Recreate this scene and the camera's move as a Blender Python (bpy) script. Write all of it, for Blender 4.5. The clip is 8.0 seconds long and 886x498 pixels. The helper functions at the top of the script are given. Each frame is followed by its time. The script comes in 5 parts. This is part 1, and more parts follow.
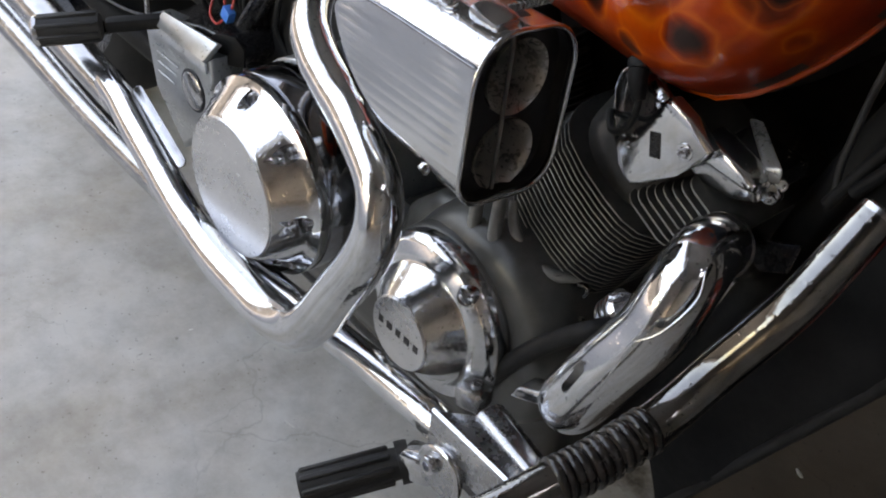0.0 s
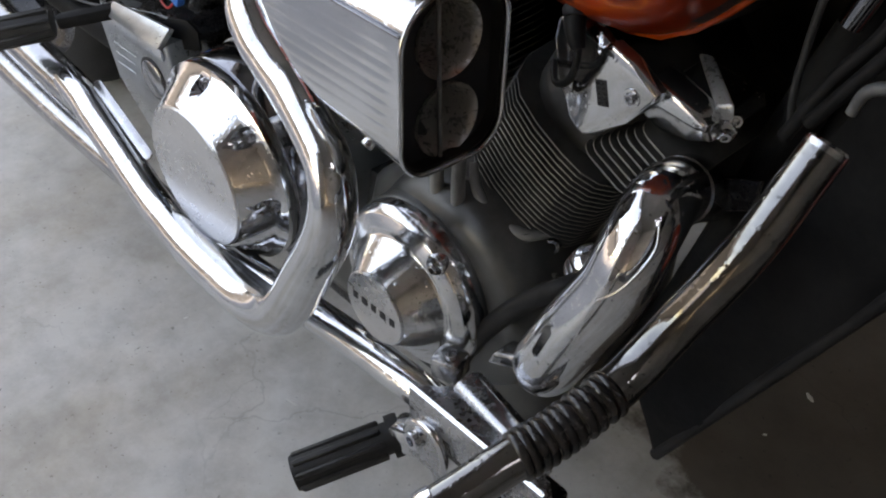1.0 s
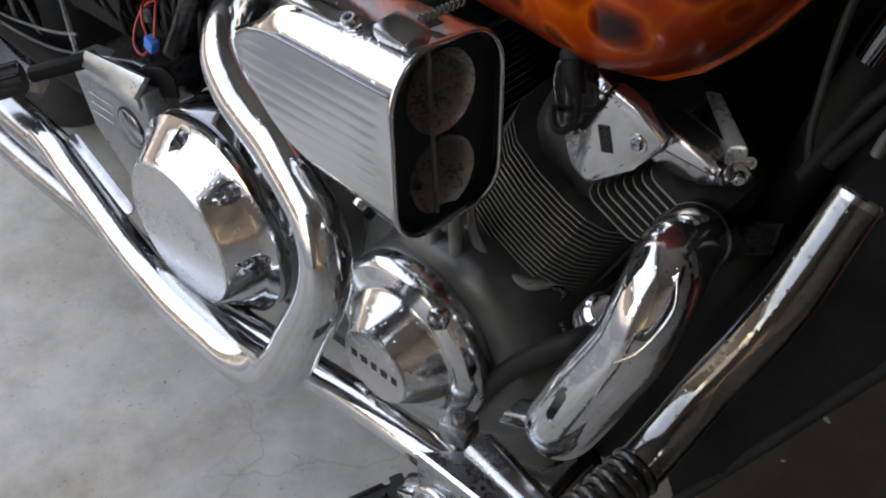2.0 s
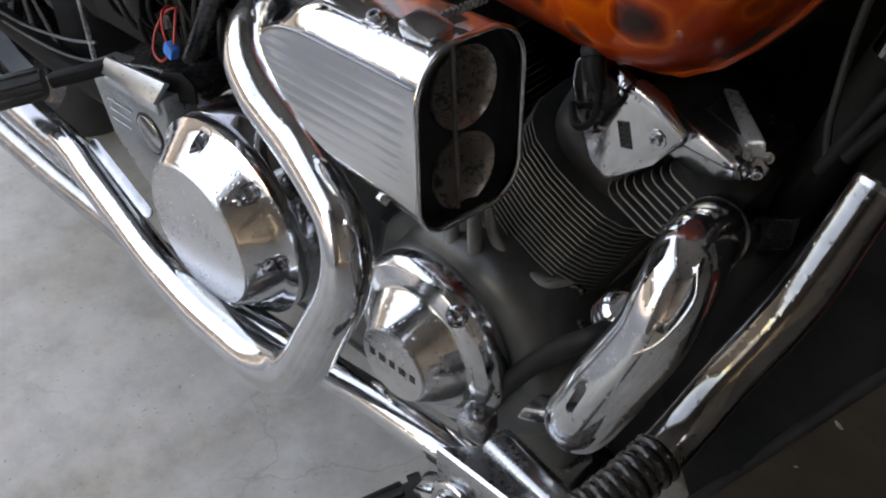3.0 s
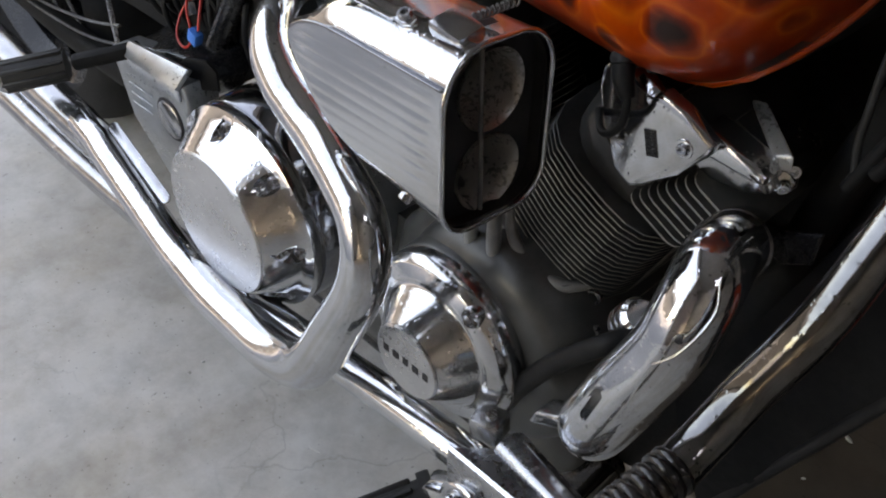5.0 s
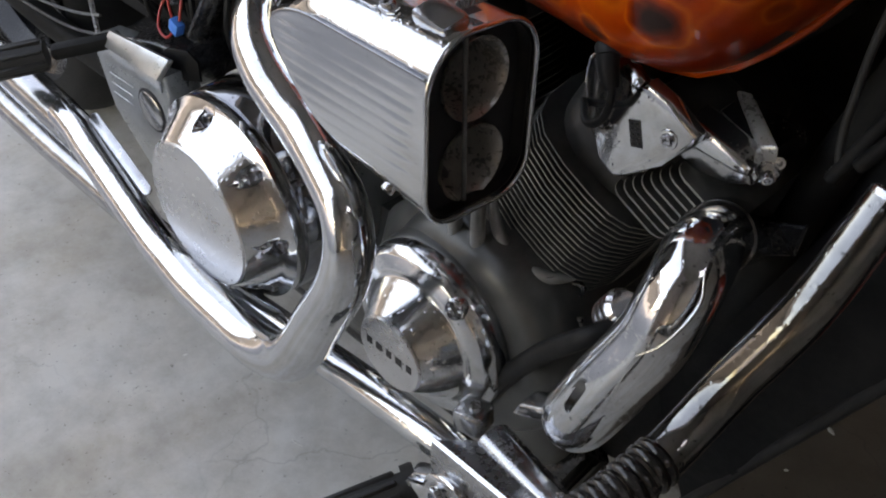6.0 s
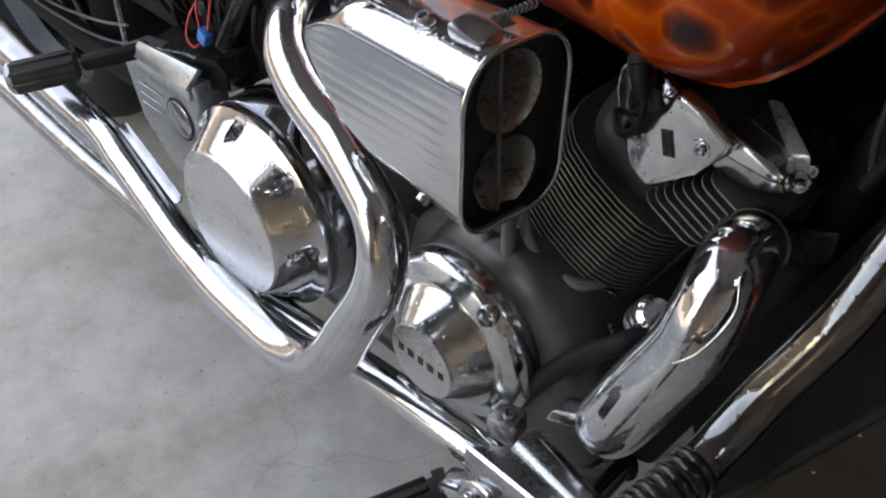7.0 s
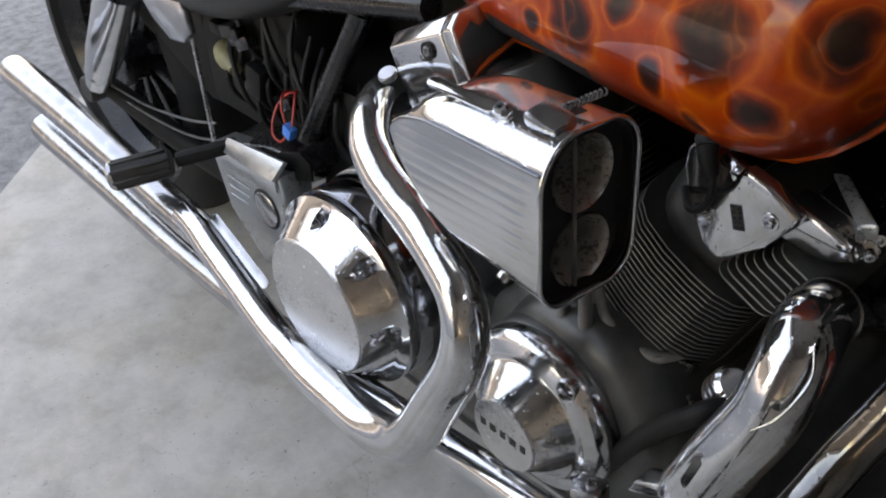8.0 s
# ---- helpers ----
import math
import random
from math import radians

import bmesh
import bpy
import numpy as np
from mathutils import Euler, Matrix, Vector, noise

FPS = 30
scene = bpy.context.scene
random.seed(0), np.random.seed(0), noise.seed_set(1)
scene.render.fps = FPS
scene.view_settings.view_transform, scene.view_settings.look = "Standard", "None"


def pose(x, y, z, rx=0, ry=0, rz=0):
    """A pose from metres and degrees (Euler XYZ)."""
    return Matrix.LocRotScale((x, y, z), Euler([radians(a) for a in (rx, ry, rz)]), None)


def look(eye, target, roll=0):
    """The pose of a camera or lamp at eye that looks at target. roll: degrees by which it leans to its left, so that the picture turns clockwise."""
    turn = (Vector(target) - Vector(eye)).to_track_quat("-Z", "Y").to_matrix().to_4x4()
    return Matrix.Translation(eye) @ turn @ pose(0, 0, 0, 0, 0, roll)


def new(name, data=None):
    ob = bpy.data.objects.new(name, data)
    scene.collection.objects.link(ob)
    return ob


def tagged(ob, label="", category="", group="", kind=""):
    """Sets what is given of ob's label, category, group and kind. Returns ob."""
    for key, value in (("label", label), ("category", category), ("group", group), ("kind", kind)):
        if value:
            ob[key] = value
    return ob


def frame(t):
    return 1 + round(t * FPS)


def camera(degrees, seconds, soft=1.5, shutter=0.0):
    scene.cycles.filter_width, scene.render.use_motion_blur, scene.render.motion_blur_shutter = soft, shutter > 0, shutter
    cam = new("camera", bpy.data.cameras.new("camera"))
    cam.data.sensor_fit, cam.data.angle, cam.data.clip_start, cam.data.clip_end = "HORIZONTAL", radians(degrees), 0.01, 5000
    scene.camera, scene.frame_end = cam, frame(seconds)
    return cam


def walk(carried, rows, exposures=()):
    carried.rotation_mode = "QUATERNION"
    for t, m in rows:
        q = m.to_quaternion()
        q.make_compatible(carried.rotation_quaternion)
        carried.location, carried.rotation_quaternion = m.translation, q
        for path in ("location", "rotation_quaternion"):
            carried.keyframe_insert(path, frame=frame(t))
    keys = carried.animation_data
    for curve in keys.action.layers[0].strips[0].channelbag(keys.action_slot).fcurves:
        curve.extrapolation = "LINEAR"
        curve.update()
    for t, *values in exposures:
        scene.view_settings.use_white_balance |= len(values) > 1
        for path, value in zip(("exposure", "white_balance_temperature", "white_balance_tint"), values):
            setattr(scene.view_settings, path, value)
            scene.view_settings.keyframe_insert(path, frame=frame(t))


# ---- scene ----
cam = camera(50.0, 8.0, soft=2.0, shutter=0.0)
ROWS = [
    (0.0, 0.7254, -0.6850, 0.9716, 51.34, -7.04, 49.19),
    (0.2, 0.7706, -0.6828, 0.9743, 52.30, -6.03, 52.71),
    (0.5, 0.7936, -0.6850, 0.9952, 50.96, -7.27, 51.03),
    (0.7, 0.7851, -0.6515, 0.9748, 52.32, -5.40, 49.10),
    (1.0, 0.7387, -0.6310, 0.9777, 48.36, -1.41, 46.21),
    (1.5, 0.6960, -0.6018, 0.9733, 48.04, 1.84, 44.47),
    (1.7, 0.6947, -0.5963, 0.9799, 48.29, 1.04, 44.07),
    (2.8, 0.6995, -0.6137, 0.9712, 49.59, 0.35, 43.23),
    (3.0, 0.6999, -0.6182, 0.9719, 50.05, 0.65, 44.10),
    (3.5, 0.7002, -0.6122, 0.9683, 48.85, -0.34, 43.98),
    (4.0, 0.6954, -0.6161, 0.9695, 48.48, -1.07, 45.41),
    (4.5, 0.6946, -0.6127, 0.9690, 48.51, -0.86, 45.03),
    (5.0, 0.6905, -0.6195, 0.9755, 49.54, -0.74, 46.01),
    (5.2, 0.6911, -0.6178, 0.9730, 49.39, -0.94, 45.33),
    (6.3, 0.6867, -0.6174, 0.9710, 49.10, -1.52, 45.28),
    (6.5, 0.6833, -0.6155, 0.9761, 49.02, -1.38, 44.65),
    (7.0, 0.6815, -0.6282, 0.9817, 49.15, -0.44, 45.76),
    (7.5, 0.6844, -0.6416, 0.9757, 48.66, 0.27, 49.09),
    (7.8, 0.6897, -0.6499, 0.9912, 53.00, 3.17, 47.20),
    (8.0, 0.6985, -0.6567, 1.0016, 54.25, 3.14, 48.17),
]
EXPOSURE = 3.40
walk(cam, [(t, pose(x, y, z, rx, ry, rz)) for t, x, y, z, rx, ry, rz in ROWS],
     exposures=[(t, EXPOSURE + more, 11000, 18) for t, more in ((0.0, 0.14), (0.5, 0.03), (1.0, 0.0), (6.5, 0.0), (7.0, 0.06), (7.5, 0.04), (8.0, 0.02))])

# ---- light: daylight from the open garage front ----
world = bpy.data.worlds.new("sky")
scene.world = world
world.use_nodes = True
wn = world.node_tree.nodes
sky = wn.new("ShaderNodeTexSky")
sky.sky_type = "NISHITA"
sky.sun_disc = False
sky.sun_elevation, sky.sun_rotation = radians(50), radians(40)
sky.air_density, sky.dust_density = 1.0, 2.0
wn["Background"].inputs["Strength"].default_value = 0.13
world.node_tree.links.new(sky.outputs[0], wn["Background"].inputs["Color"])
sun_data = bpy.data.lights.new("sun", "SUN")
sun_data.energy, sun_data.angle, sun_data.color = 0.8, radians(12), (1.0, 0.985, 0.965)
sun = new("sun", sun_data)
sun.matrix_world = look((3.0, 3.6, 6.0), (0, 0, 0))


# ---- materials ----
def nodes_of(name):
    m = bpy.data.materials.new(name)
    m.use_nodes = True
    t = m.node_tree
    return m, t, t.nodes["Principled BSDF"]


def coords(t, scale):
    c = t.nodes.new("ShaderNodeTexCoord")
    mp = t.nodes.new("ShaderNodeMapping")
    mp.inputs["Scale"].default_value = scale if hasattr(scale, "__len__") else (scale,) * 3
    t.links.new(c.outputs["Object"], mp.inputs[0])
    return mp.outputs[0]


def noise_of(t, scale, detail=4.0, rough=0.6, stretch=(1, 1, 1)):
    n = t.nodes.new("ShaderNodeTexNoise")
    n.inputs["Scale"].default_value, n.inputs["Detail"].default_value, n.inputs["Roughness"].default_value = scale, detail, rough
    t.links.new(coords(t, stretch), n.inputs["Vector"])
    return n.outputs["Fac"]


def ramp_of(t, source, stops):
    r = t.nodes.new("ShaderNodeValToRGB")
    while len(r.color_ramp.elements) < len(stops):
        r.color_ramp.elements.new(0.5)
    for e, (p, c) in zip(r.color_ramp.elements, stops):
        e.position = p
        e.color = (*c, 1) if hasattr(c, "__len__") else (c, c, c, 1)
    t.links.new(source, r.inputs[0])
    return r.outputs[0]


def bump_of(t, source, strength, distance, bsdf):
    b = t.nodes.new("ShaderNodeBump")
    b.inputs["Strength"].default_value, b.inputs["Distance"].default_value = strength, distance
    t.links.new(source, b.inputs["Height"])
    t.links.new(b.outputs[0], bsdf.inputs["Normal"])


def surface(name, dark, light, rough=(0.4, 0.6), metal=0.0, scale=30.0, fine=300.0, bump=0.15, depth=0.0005, stretch=(1, 1, 1), coat=0.0, split=(0.35, 0.65), specks=0.0, spec=0.5, drops=0.0):
    """A surface whose colour and gloss vary at a coarse and a fine scale."""
    m, t, b = nodes_of(name)
    coarse, small = noise_of(t, scale, 5, 0.65, stretch), noise_of(t, fine, 3, 0.6, stretch)
    colour = ramp_of(t, coarse, [(split[0], dark), (split[1], light)])
    if specks:
        k = t.nodes.new("ShaderNodeMix")
        k.data_type, k.blend_type = "RGBA", "MULTIPLY"
        k.inputs[0].default_value = specks
        t.links.new(colour, k.inputs[6])
        t.links.new(ramp_of(t, noise_of(t, 240, 2, 0.5), [(0.25, 0.15), (0.31, 1.0)]), k.inputs[7])
        colour = k.outputs[2]
    t.links.new(colour, b.inputs["Base Color"])
    mix = t.nodes.new("ShaderNodeMath")
    mix.operation = "MULTIPLY"
    t.links.new(coarse, mix.inputs[0])
    t.links.new(small, mix.inputs[1])
    t.links.new(ramp_of(t, mix.outputs[0], [(0.12, rough[0]), (0.45, rough[1])]), b.inputs["Roughness"])
    b.inputs["Metallic"].default_value = metal
    b.inputs["Specular IOR Level"].default_value = spec
    b.inputs["Coat Weight"].default_value = coat
    if drops:
        # sparse dried droplets and pits standing off the polish
        cells = t.nodes.new("ShaderNodeTexVoronoi")
        cells.inputs["Scale"].default_value = 210.0
        t.links.new(coords(t, 1.0), cells.inputs["Vector"])
        bead = ramp_of(t, cells.outputs["Distance"], [(0.10, 1.0), (0.34, 0.0)])
        gate = ramp_of(t, noise_of(t, 38, 3, 0.6), [(0.43, 0.0), (0.57, 1.0)])
        beads = t.nodes.new("ShaderNodeMath")
        beads.operation = "MULTIPLY"
        t.links.new(bead, beads.inputs[0])
        t.links.new(gate, beads.inputs[1])
        total = t.nodes.new("ShaderNodeMath")
        total.operation = "MULTIPLY_ADD"
        total.inputs[1].default_value = drops
        t.links.new(beads.outputs[0], total.inputs[0])
        t.links.new(small, total.inputs[2])
        sway = t.nodes.new("ShaderNodeMath")
        sway.operation = "MULTIPLY_ADD"
        sway.inputs[1].default_value = 2.0
        t.links.new(coarse, sway.inputs[0])
        t.links.new(total.outputs[0], sway.inputs[2])
        small = sway.outputs[0]
    if bump:
        bump_of(t, small, bump, depth, b)
    return m


CHROME = surface("chrome", (0.57, 0.58, 0.596), (0.68, 0.69, 0.702), (0.035, 0.16), 0.97, 25, 260, 0.12, 0.0004, specks=0.7, drops=4.0)
POLISHED = surface("polished_aluminium", (0.56, 0.562, 0.57), (0.67, 0.672, 0.68), (0.03, 0.12), 0.97, 25, 260, 0.10, 0.0004, specks=0.5, drops=4.0)
CHROME_DUSTY = surface("dusty_chrome", (0.36, 0.363, 0.37), (0.49, 0.494, 0.503), (0.10, 0.32), 0.95, 40, 420, 0.30, 0.0005, specks=0.8)
PANEL = surface("panel_chrome", (0.62, 0.63, 0.64), (0.73, 0.74, 0.75), (0.13, 0.26), 1.0, 30, 160, 0.08, 0.0002, (0.12, 1, 1), specks=0.5)
SATIN_CAP = surface("satin_cap", (0.56, 0.56, 0.565), (0.66, 0.66, 0.665), (0.24, 0.40), 1.0, 20, 220, 0.10, 0.0002, specks=0.4)
WORN_CHROME = surface("worn_chrome", (0.57, 0.58, 0.592), (0.69, 0.70, 0.712), (0.08, 0.22), 0.97, 30, 260, 0.16, 0.0004, specks=0.8, drops=5.0)
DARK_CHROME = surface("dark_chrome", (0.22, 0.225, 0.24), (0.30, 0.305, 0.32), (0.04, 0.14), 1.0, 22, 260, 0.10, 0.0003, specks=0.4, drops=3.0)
WORN_ALLOY = surface("worn_alloy", (0.36, 0.365, 0.377), (0.50, 0.506, 0.518), (0.18, 0.40), 0.95, 24, 240, 0.15, 0.0004, specks=0.6, drops=4.0)
# Base colour lowered to imitate the dim garage mirrored in the guard.
GUARD_CHROME = surface("dimmed_chrome", (0.14, 0.137, 0.131), (0.24, 0.236, 0.23), (0.05, 0.20), 0.97, 18, 260, 0.14, 0.0004, specks=0.8, drops=3.0)
STEEL = surface("bolt_steel", (0.35, 0.35, 0.36), (0.6, 0.6, 0.62), (0.2, 0.4), 1.0, 90, 600)
ENGINE = surface("engine_paint", (0.052, 0.052, 0.050), (0.094, 0.094, 0.090), (0.28, 0.42), 0.35, 18, 500, 0.12, 0.0004)
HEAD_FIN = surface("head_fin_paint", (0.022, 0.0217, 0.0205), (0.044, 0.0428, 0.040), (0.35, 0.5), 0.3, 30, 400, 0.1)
FIN_PAINT = surface("fin_paint", (0.055, 0.054, 0.050), (0.10, 0.0985, 0.091), (0.38, 0.55), 0.3, 30, 400, 0.1)
FIN_EDGE = surface("bare_fin_edge", (0.20, 0.196, 0.178), (0.33, 0.324, 0.30), (0.35, 0.5), 0.4, 30, 400, 0.1)
RIM_PAINT = surface("pale_engine_paint", (0.15, 0.148, 0.142), (0.26, 0.256, 0.246), (0.30, 0.45), 0.3, 22, 400, 0.12, 0.0004)
CAST = surface("cast_aluminium", (0.27, 0.265, 0.25), (0.40, 0.39, 0.37), (0.22, 0.42), 0.5, 25, 300, 0.15)
# Below the plastic's black: the bike's deep inner shade is put into the colour.
SHADED_BLACK = surface("shaded_black", (0.008, 0.008, 0.0082), (0.018, 0.018, 0.0182), (0.6, 0.8), 0.0, 25, 300, 0.2, spec=0.15)
BLACK = surface("black_plastic", (0.013, 0.013, 0.0138), (0.028, 0.028, 0.0292), (0.35, 0.6), 0.0, 25, 400, 0.15, spec=0.2)
FRAME = surface("black_enamel", (0.006, 0.006, 0.007), (0.014, 0.014, 0.015), (0.15, 0.4), 0.0, 20, 300, 0.05, coat=0.12, spec=0.3)
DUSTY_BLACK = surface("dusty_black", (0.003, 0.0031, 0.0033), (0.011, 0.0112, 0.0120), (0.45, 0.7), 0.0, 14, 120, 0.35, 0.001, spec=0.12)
HOSE = surface("hose_rubber", (0.008, 0.008, 0.0082), (0.019, 0.019, 0.0195), (0.4, 0.6), 0.0, 40, 300, 0.2, spec=0.15)
RUBBER = surface("rubber", (0.010, 0.010, 0.010), (0.026, 0.026, 0.026), (0.5, 0.75), 0.0, 40, 400, 0.3)
SLEEVE = surface("glossy_rubber", (0.012, 0.011, 0.010), (0.03, 0.027, 0.025), (0.12, 0.35), 0.0, 40, 300, 0.2)
SEAT = surface("seat_vinyl", (0.012, 0.012, 0.013), (0.03, 0.03, 0.031), (0.35, 0.55), 0.0, 30, 500, 0.4)
GREY_PLATE = surface("satin_aluminium", (0.40, 0.42, 0.43), (0.56, 0.58, 0.59), (0.25, 0.42), 0.9, 20, 300, 0.12)
RED_WIRE = surface("red_wire", (0.35, 0.015, 0.012), (0.5, 0.03, 0.02), (0.35, 0.5))
BLUE_PLUG = surface("blue_plug", (0.01, 0.16, 0.55), (0.02, 0.24, 0.7), (0.35, 0.5))
BEIGE = surface("beige_plastic", (0.17, 0.16, 0.085), (0.27, 0.255, 0.15), (0.4, 0.6))
GREY_WIRE = surface("grey_cable", (0.05, 0.05, 0.05), (0.16, 0.16, 0.155), (0.4, 0.6))
LETTER = surface("dark_inlay", (0.01, 0.01, 0.012), (0.02, 0.02, 0.022), (0.4, 0.6))
WALL = surface("garage_paint", (0.47, 0.465, 0.458), (0.61, 0.605, 0.597), (0.7, 0.9), 0.0, 1.5, 40, 0.2, 0.002)
CEILING = surface("ceiling_board", (0.35, 0.347, 0.342), (0.47, 0.467, 0.46), (0.8, 0.95), 0.0, 2, 60, 0.1)
DARK_BRICK = surface("dark_brick", (0.050, 0.053, 0.057), (0.086, 0.090, 0.096), (0.7, 0.9), 0.0, 2.0, 14, 0.3, 0.004)
ASPHALT = surface("asphalt", (0.17, 0.170, 0.170), (0.32, 0.32, 0.32), (0.8, 0.95), 0.0, 28, 180, 0.9, 0.005)


def concrete():
    m, t, b = nodes_of("concrete")
    big, mid, small = noise_of(t, 1.7, 6, 0.62), noise_of(t, 9.0, 6, 0.7), noise_of(t, 160.0, 3, 0.6)
    col = ramp_of(t, big, [(0.30, (0.40, 0.39, 0.37)), (0.70, (0.56, 0.55, 0.525))])
    col2 = ramp_of(t, mid, [(0.34, (0.58, 0.56, 0.53)), (0.60, (1.0, 1.0, 1.0))])
    mul = t.nodes.new("ShaderNodeMix")
    mul.data_type, mul.blend_type = "RGBA", "MULTIPLY"
    mul.inputs[0].default_value = 0.75
    t.links.new(col, mul.inputs[6])
    t.links.new(col2, mul.inputs[7])
    # hairline cracks and dark specks
    vor = t.nodes.new("ShaderNodeTexVoronoi")
    vor.feature = "DISTANCE_TO_EDGE"
    vor.inputs["Scale"].default_value = 1.6
    warp = t.nodes.new("ShaderNodeTexNoise")
    warp.inputs["Scale"].default_value, warp.inputs["Detail"].default_value = 3.5, 8
    add = t.nodes.new("ShaderNodeMixRGB")
    add.blend_type = "ADD"
    add.inputs[0].default_value = 0.35
    base = coords(t, 1.0)
    t.links.new(base, warp.inputs["Vector"])
    t.links.new(base, add.inputs[1])
    t.links.new(warp.outputs["Color"], add.inputs[2])
    t.links.new(add.outputs[0], vor.inputs["Vector"])
    line = ramp_of(t, vor.outputs["Distance"], [(0.0, 1.0), (0.0035, 0.0)])
    some = ramp_of(t, noise_of(t, 2.1, 3, 0.55), [(0.52, 0.0), (0.60, 0.6)])
    faint = t.nodes.new("ShaderNodeMath")
    faint.operation = "MULTIPLY"
    t.links.new(line, faint.inputs[0])
    t.links.new(some, faint.inputs[1])
    crack = ramp_of(t, faint.outputs[0], [(0.0, 1.0), (1.0, 0.0)])
    spots = ramp_of(t, noise_of(t, 62.0, 2, 0.6), [(0.24, 0.45), (0.31, 1.0)])
    # shade under and before the engine's front, painted in with a ragged outline
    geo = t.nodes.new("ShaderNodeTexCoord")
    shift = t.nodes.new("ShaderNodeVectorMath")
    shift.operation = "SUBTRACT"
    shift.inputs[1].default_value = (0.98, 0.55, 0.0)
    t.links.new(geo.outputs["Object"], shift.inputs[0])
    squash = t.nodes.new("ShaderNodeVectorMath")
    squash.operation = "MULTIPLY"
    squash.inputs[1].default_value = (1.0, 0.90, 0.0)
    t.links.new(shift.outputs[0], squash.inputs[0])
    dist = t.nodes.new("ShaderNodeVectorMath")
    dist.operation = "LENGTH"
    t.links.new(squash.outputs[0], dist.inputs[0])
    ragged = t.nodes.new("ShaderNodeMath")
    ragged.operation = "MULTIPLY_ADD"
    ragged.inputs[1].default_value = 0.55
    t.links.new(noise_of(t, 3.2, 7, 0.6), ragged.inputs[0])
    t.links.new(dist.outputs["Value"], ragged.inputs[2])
    painted_shade = ramp_of(t, ragged.outputs[0], [(0.97, (0.24, 0.20, 0.17)), (1.15, (1.0, 1.0, 1.0))])
    dust = ramp_of(t, noise_of(t, 2.6, 6, 0.7), [(0.36, (0.89, 0.82, 0.735)), (0.48, (1.0, 0.965, 0.925)), (0.62, (1.0, 1.0, 1.0))])
    pits = ramp_of(t, noise_of(t, 130.0, 2, 0.5), [(0.27, 0.35), (0.31, 1.0)])
    last = mul.outputs[2]
    for extra, w in ((crack, 0.35), (spots, 0.6), (dust, 1.0), (pits, 0.7), (painted_shade, 1.0)):
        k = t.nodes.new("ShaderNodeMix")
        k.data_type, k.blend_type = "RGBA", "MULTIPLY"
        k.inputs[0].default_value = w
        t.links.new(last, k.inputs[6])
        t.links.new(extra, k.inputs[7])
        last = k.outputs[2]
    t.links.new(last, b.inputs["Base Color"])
    t.links.new(ramp_of(t, mid, [(0.3, 0.5), (0.7, 0.75)]), b.inputs["Roughness"])
    bump_of(t, small, 0.25, 0.001, b)
    return m


OVALS = [(0.390, 0.180, 0.757, 0.037), (0.256, 0.157, 0.727, 0.031), (0.346, 0.173, 0.712, 0.016), (0.434, 0.183, 0.718, 0.020), (0.471, 0.174, 0.772, 0.028),
         (0.381, 0.172, 0.698, 0.010), (0.309, 0.167, 0.752, 0.017), (0.490, 0.149, 0.733, 0.014), (0.205, 0.146, 0.705, 0.014), (0.441, 0.177, 0.803, 0.016),
         (0.165, 0.135, 0.745, 0.030), (0.100, 0.120, 0.720, 0.020), (0.320, 0.170, 0.805, 0.035), (0.220, 0.150, 0.800, 0.030), (0.530, 0.150, 0.830, 0.022)]
INNER = [(0.373, 0.179, 0.747, 0.026), (0.263, 0.158, 0.736, 0.020), (0.479, 0.174, 0.777, 0.019), (0.412, 0.182, 0.745, 0.050)]


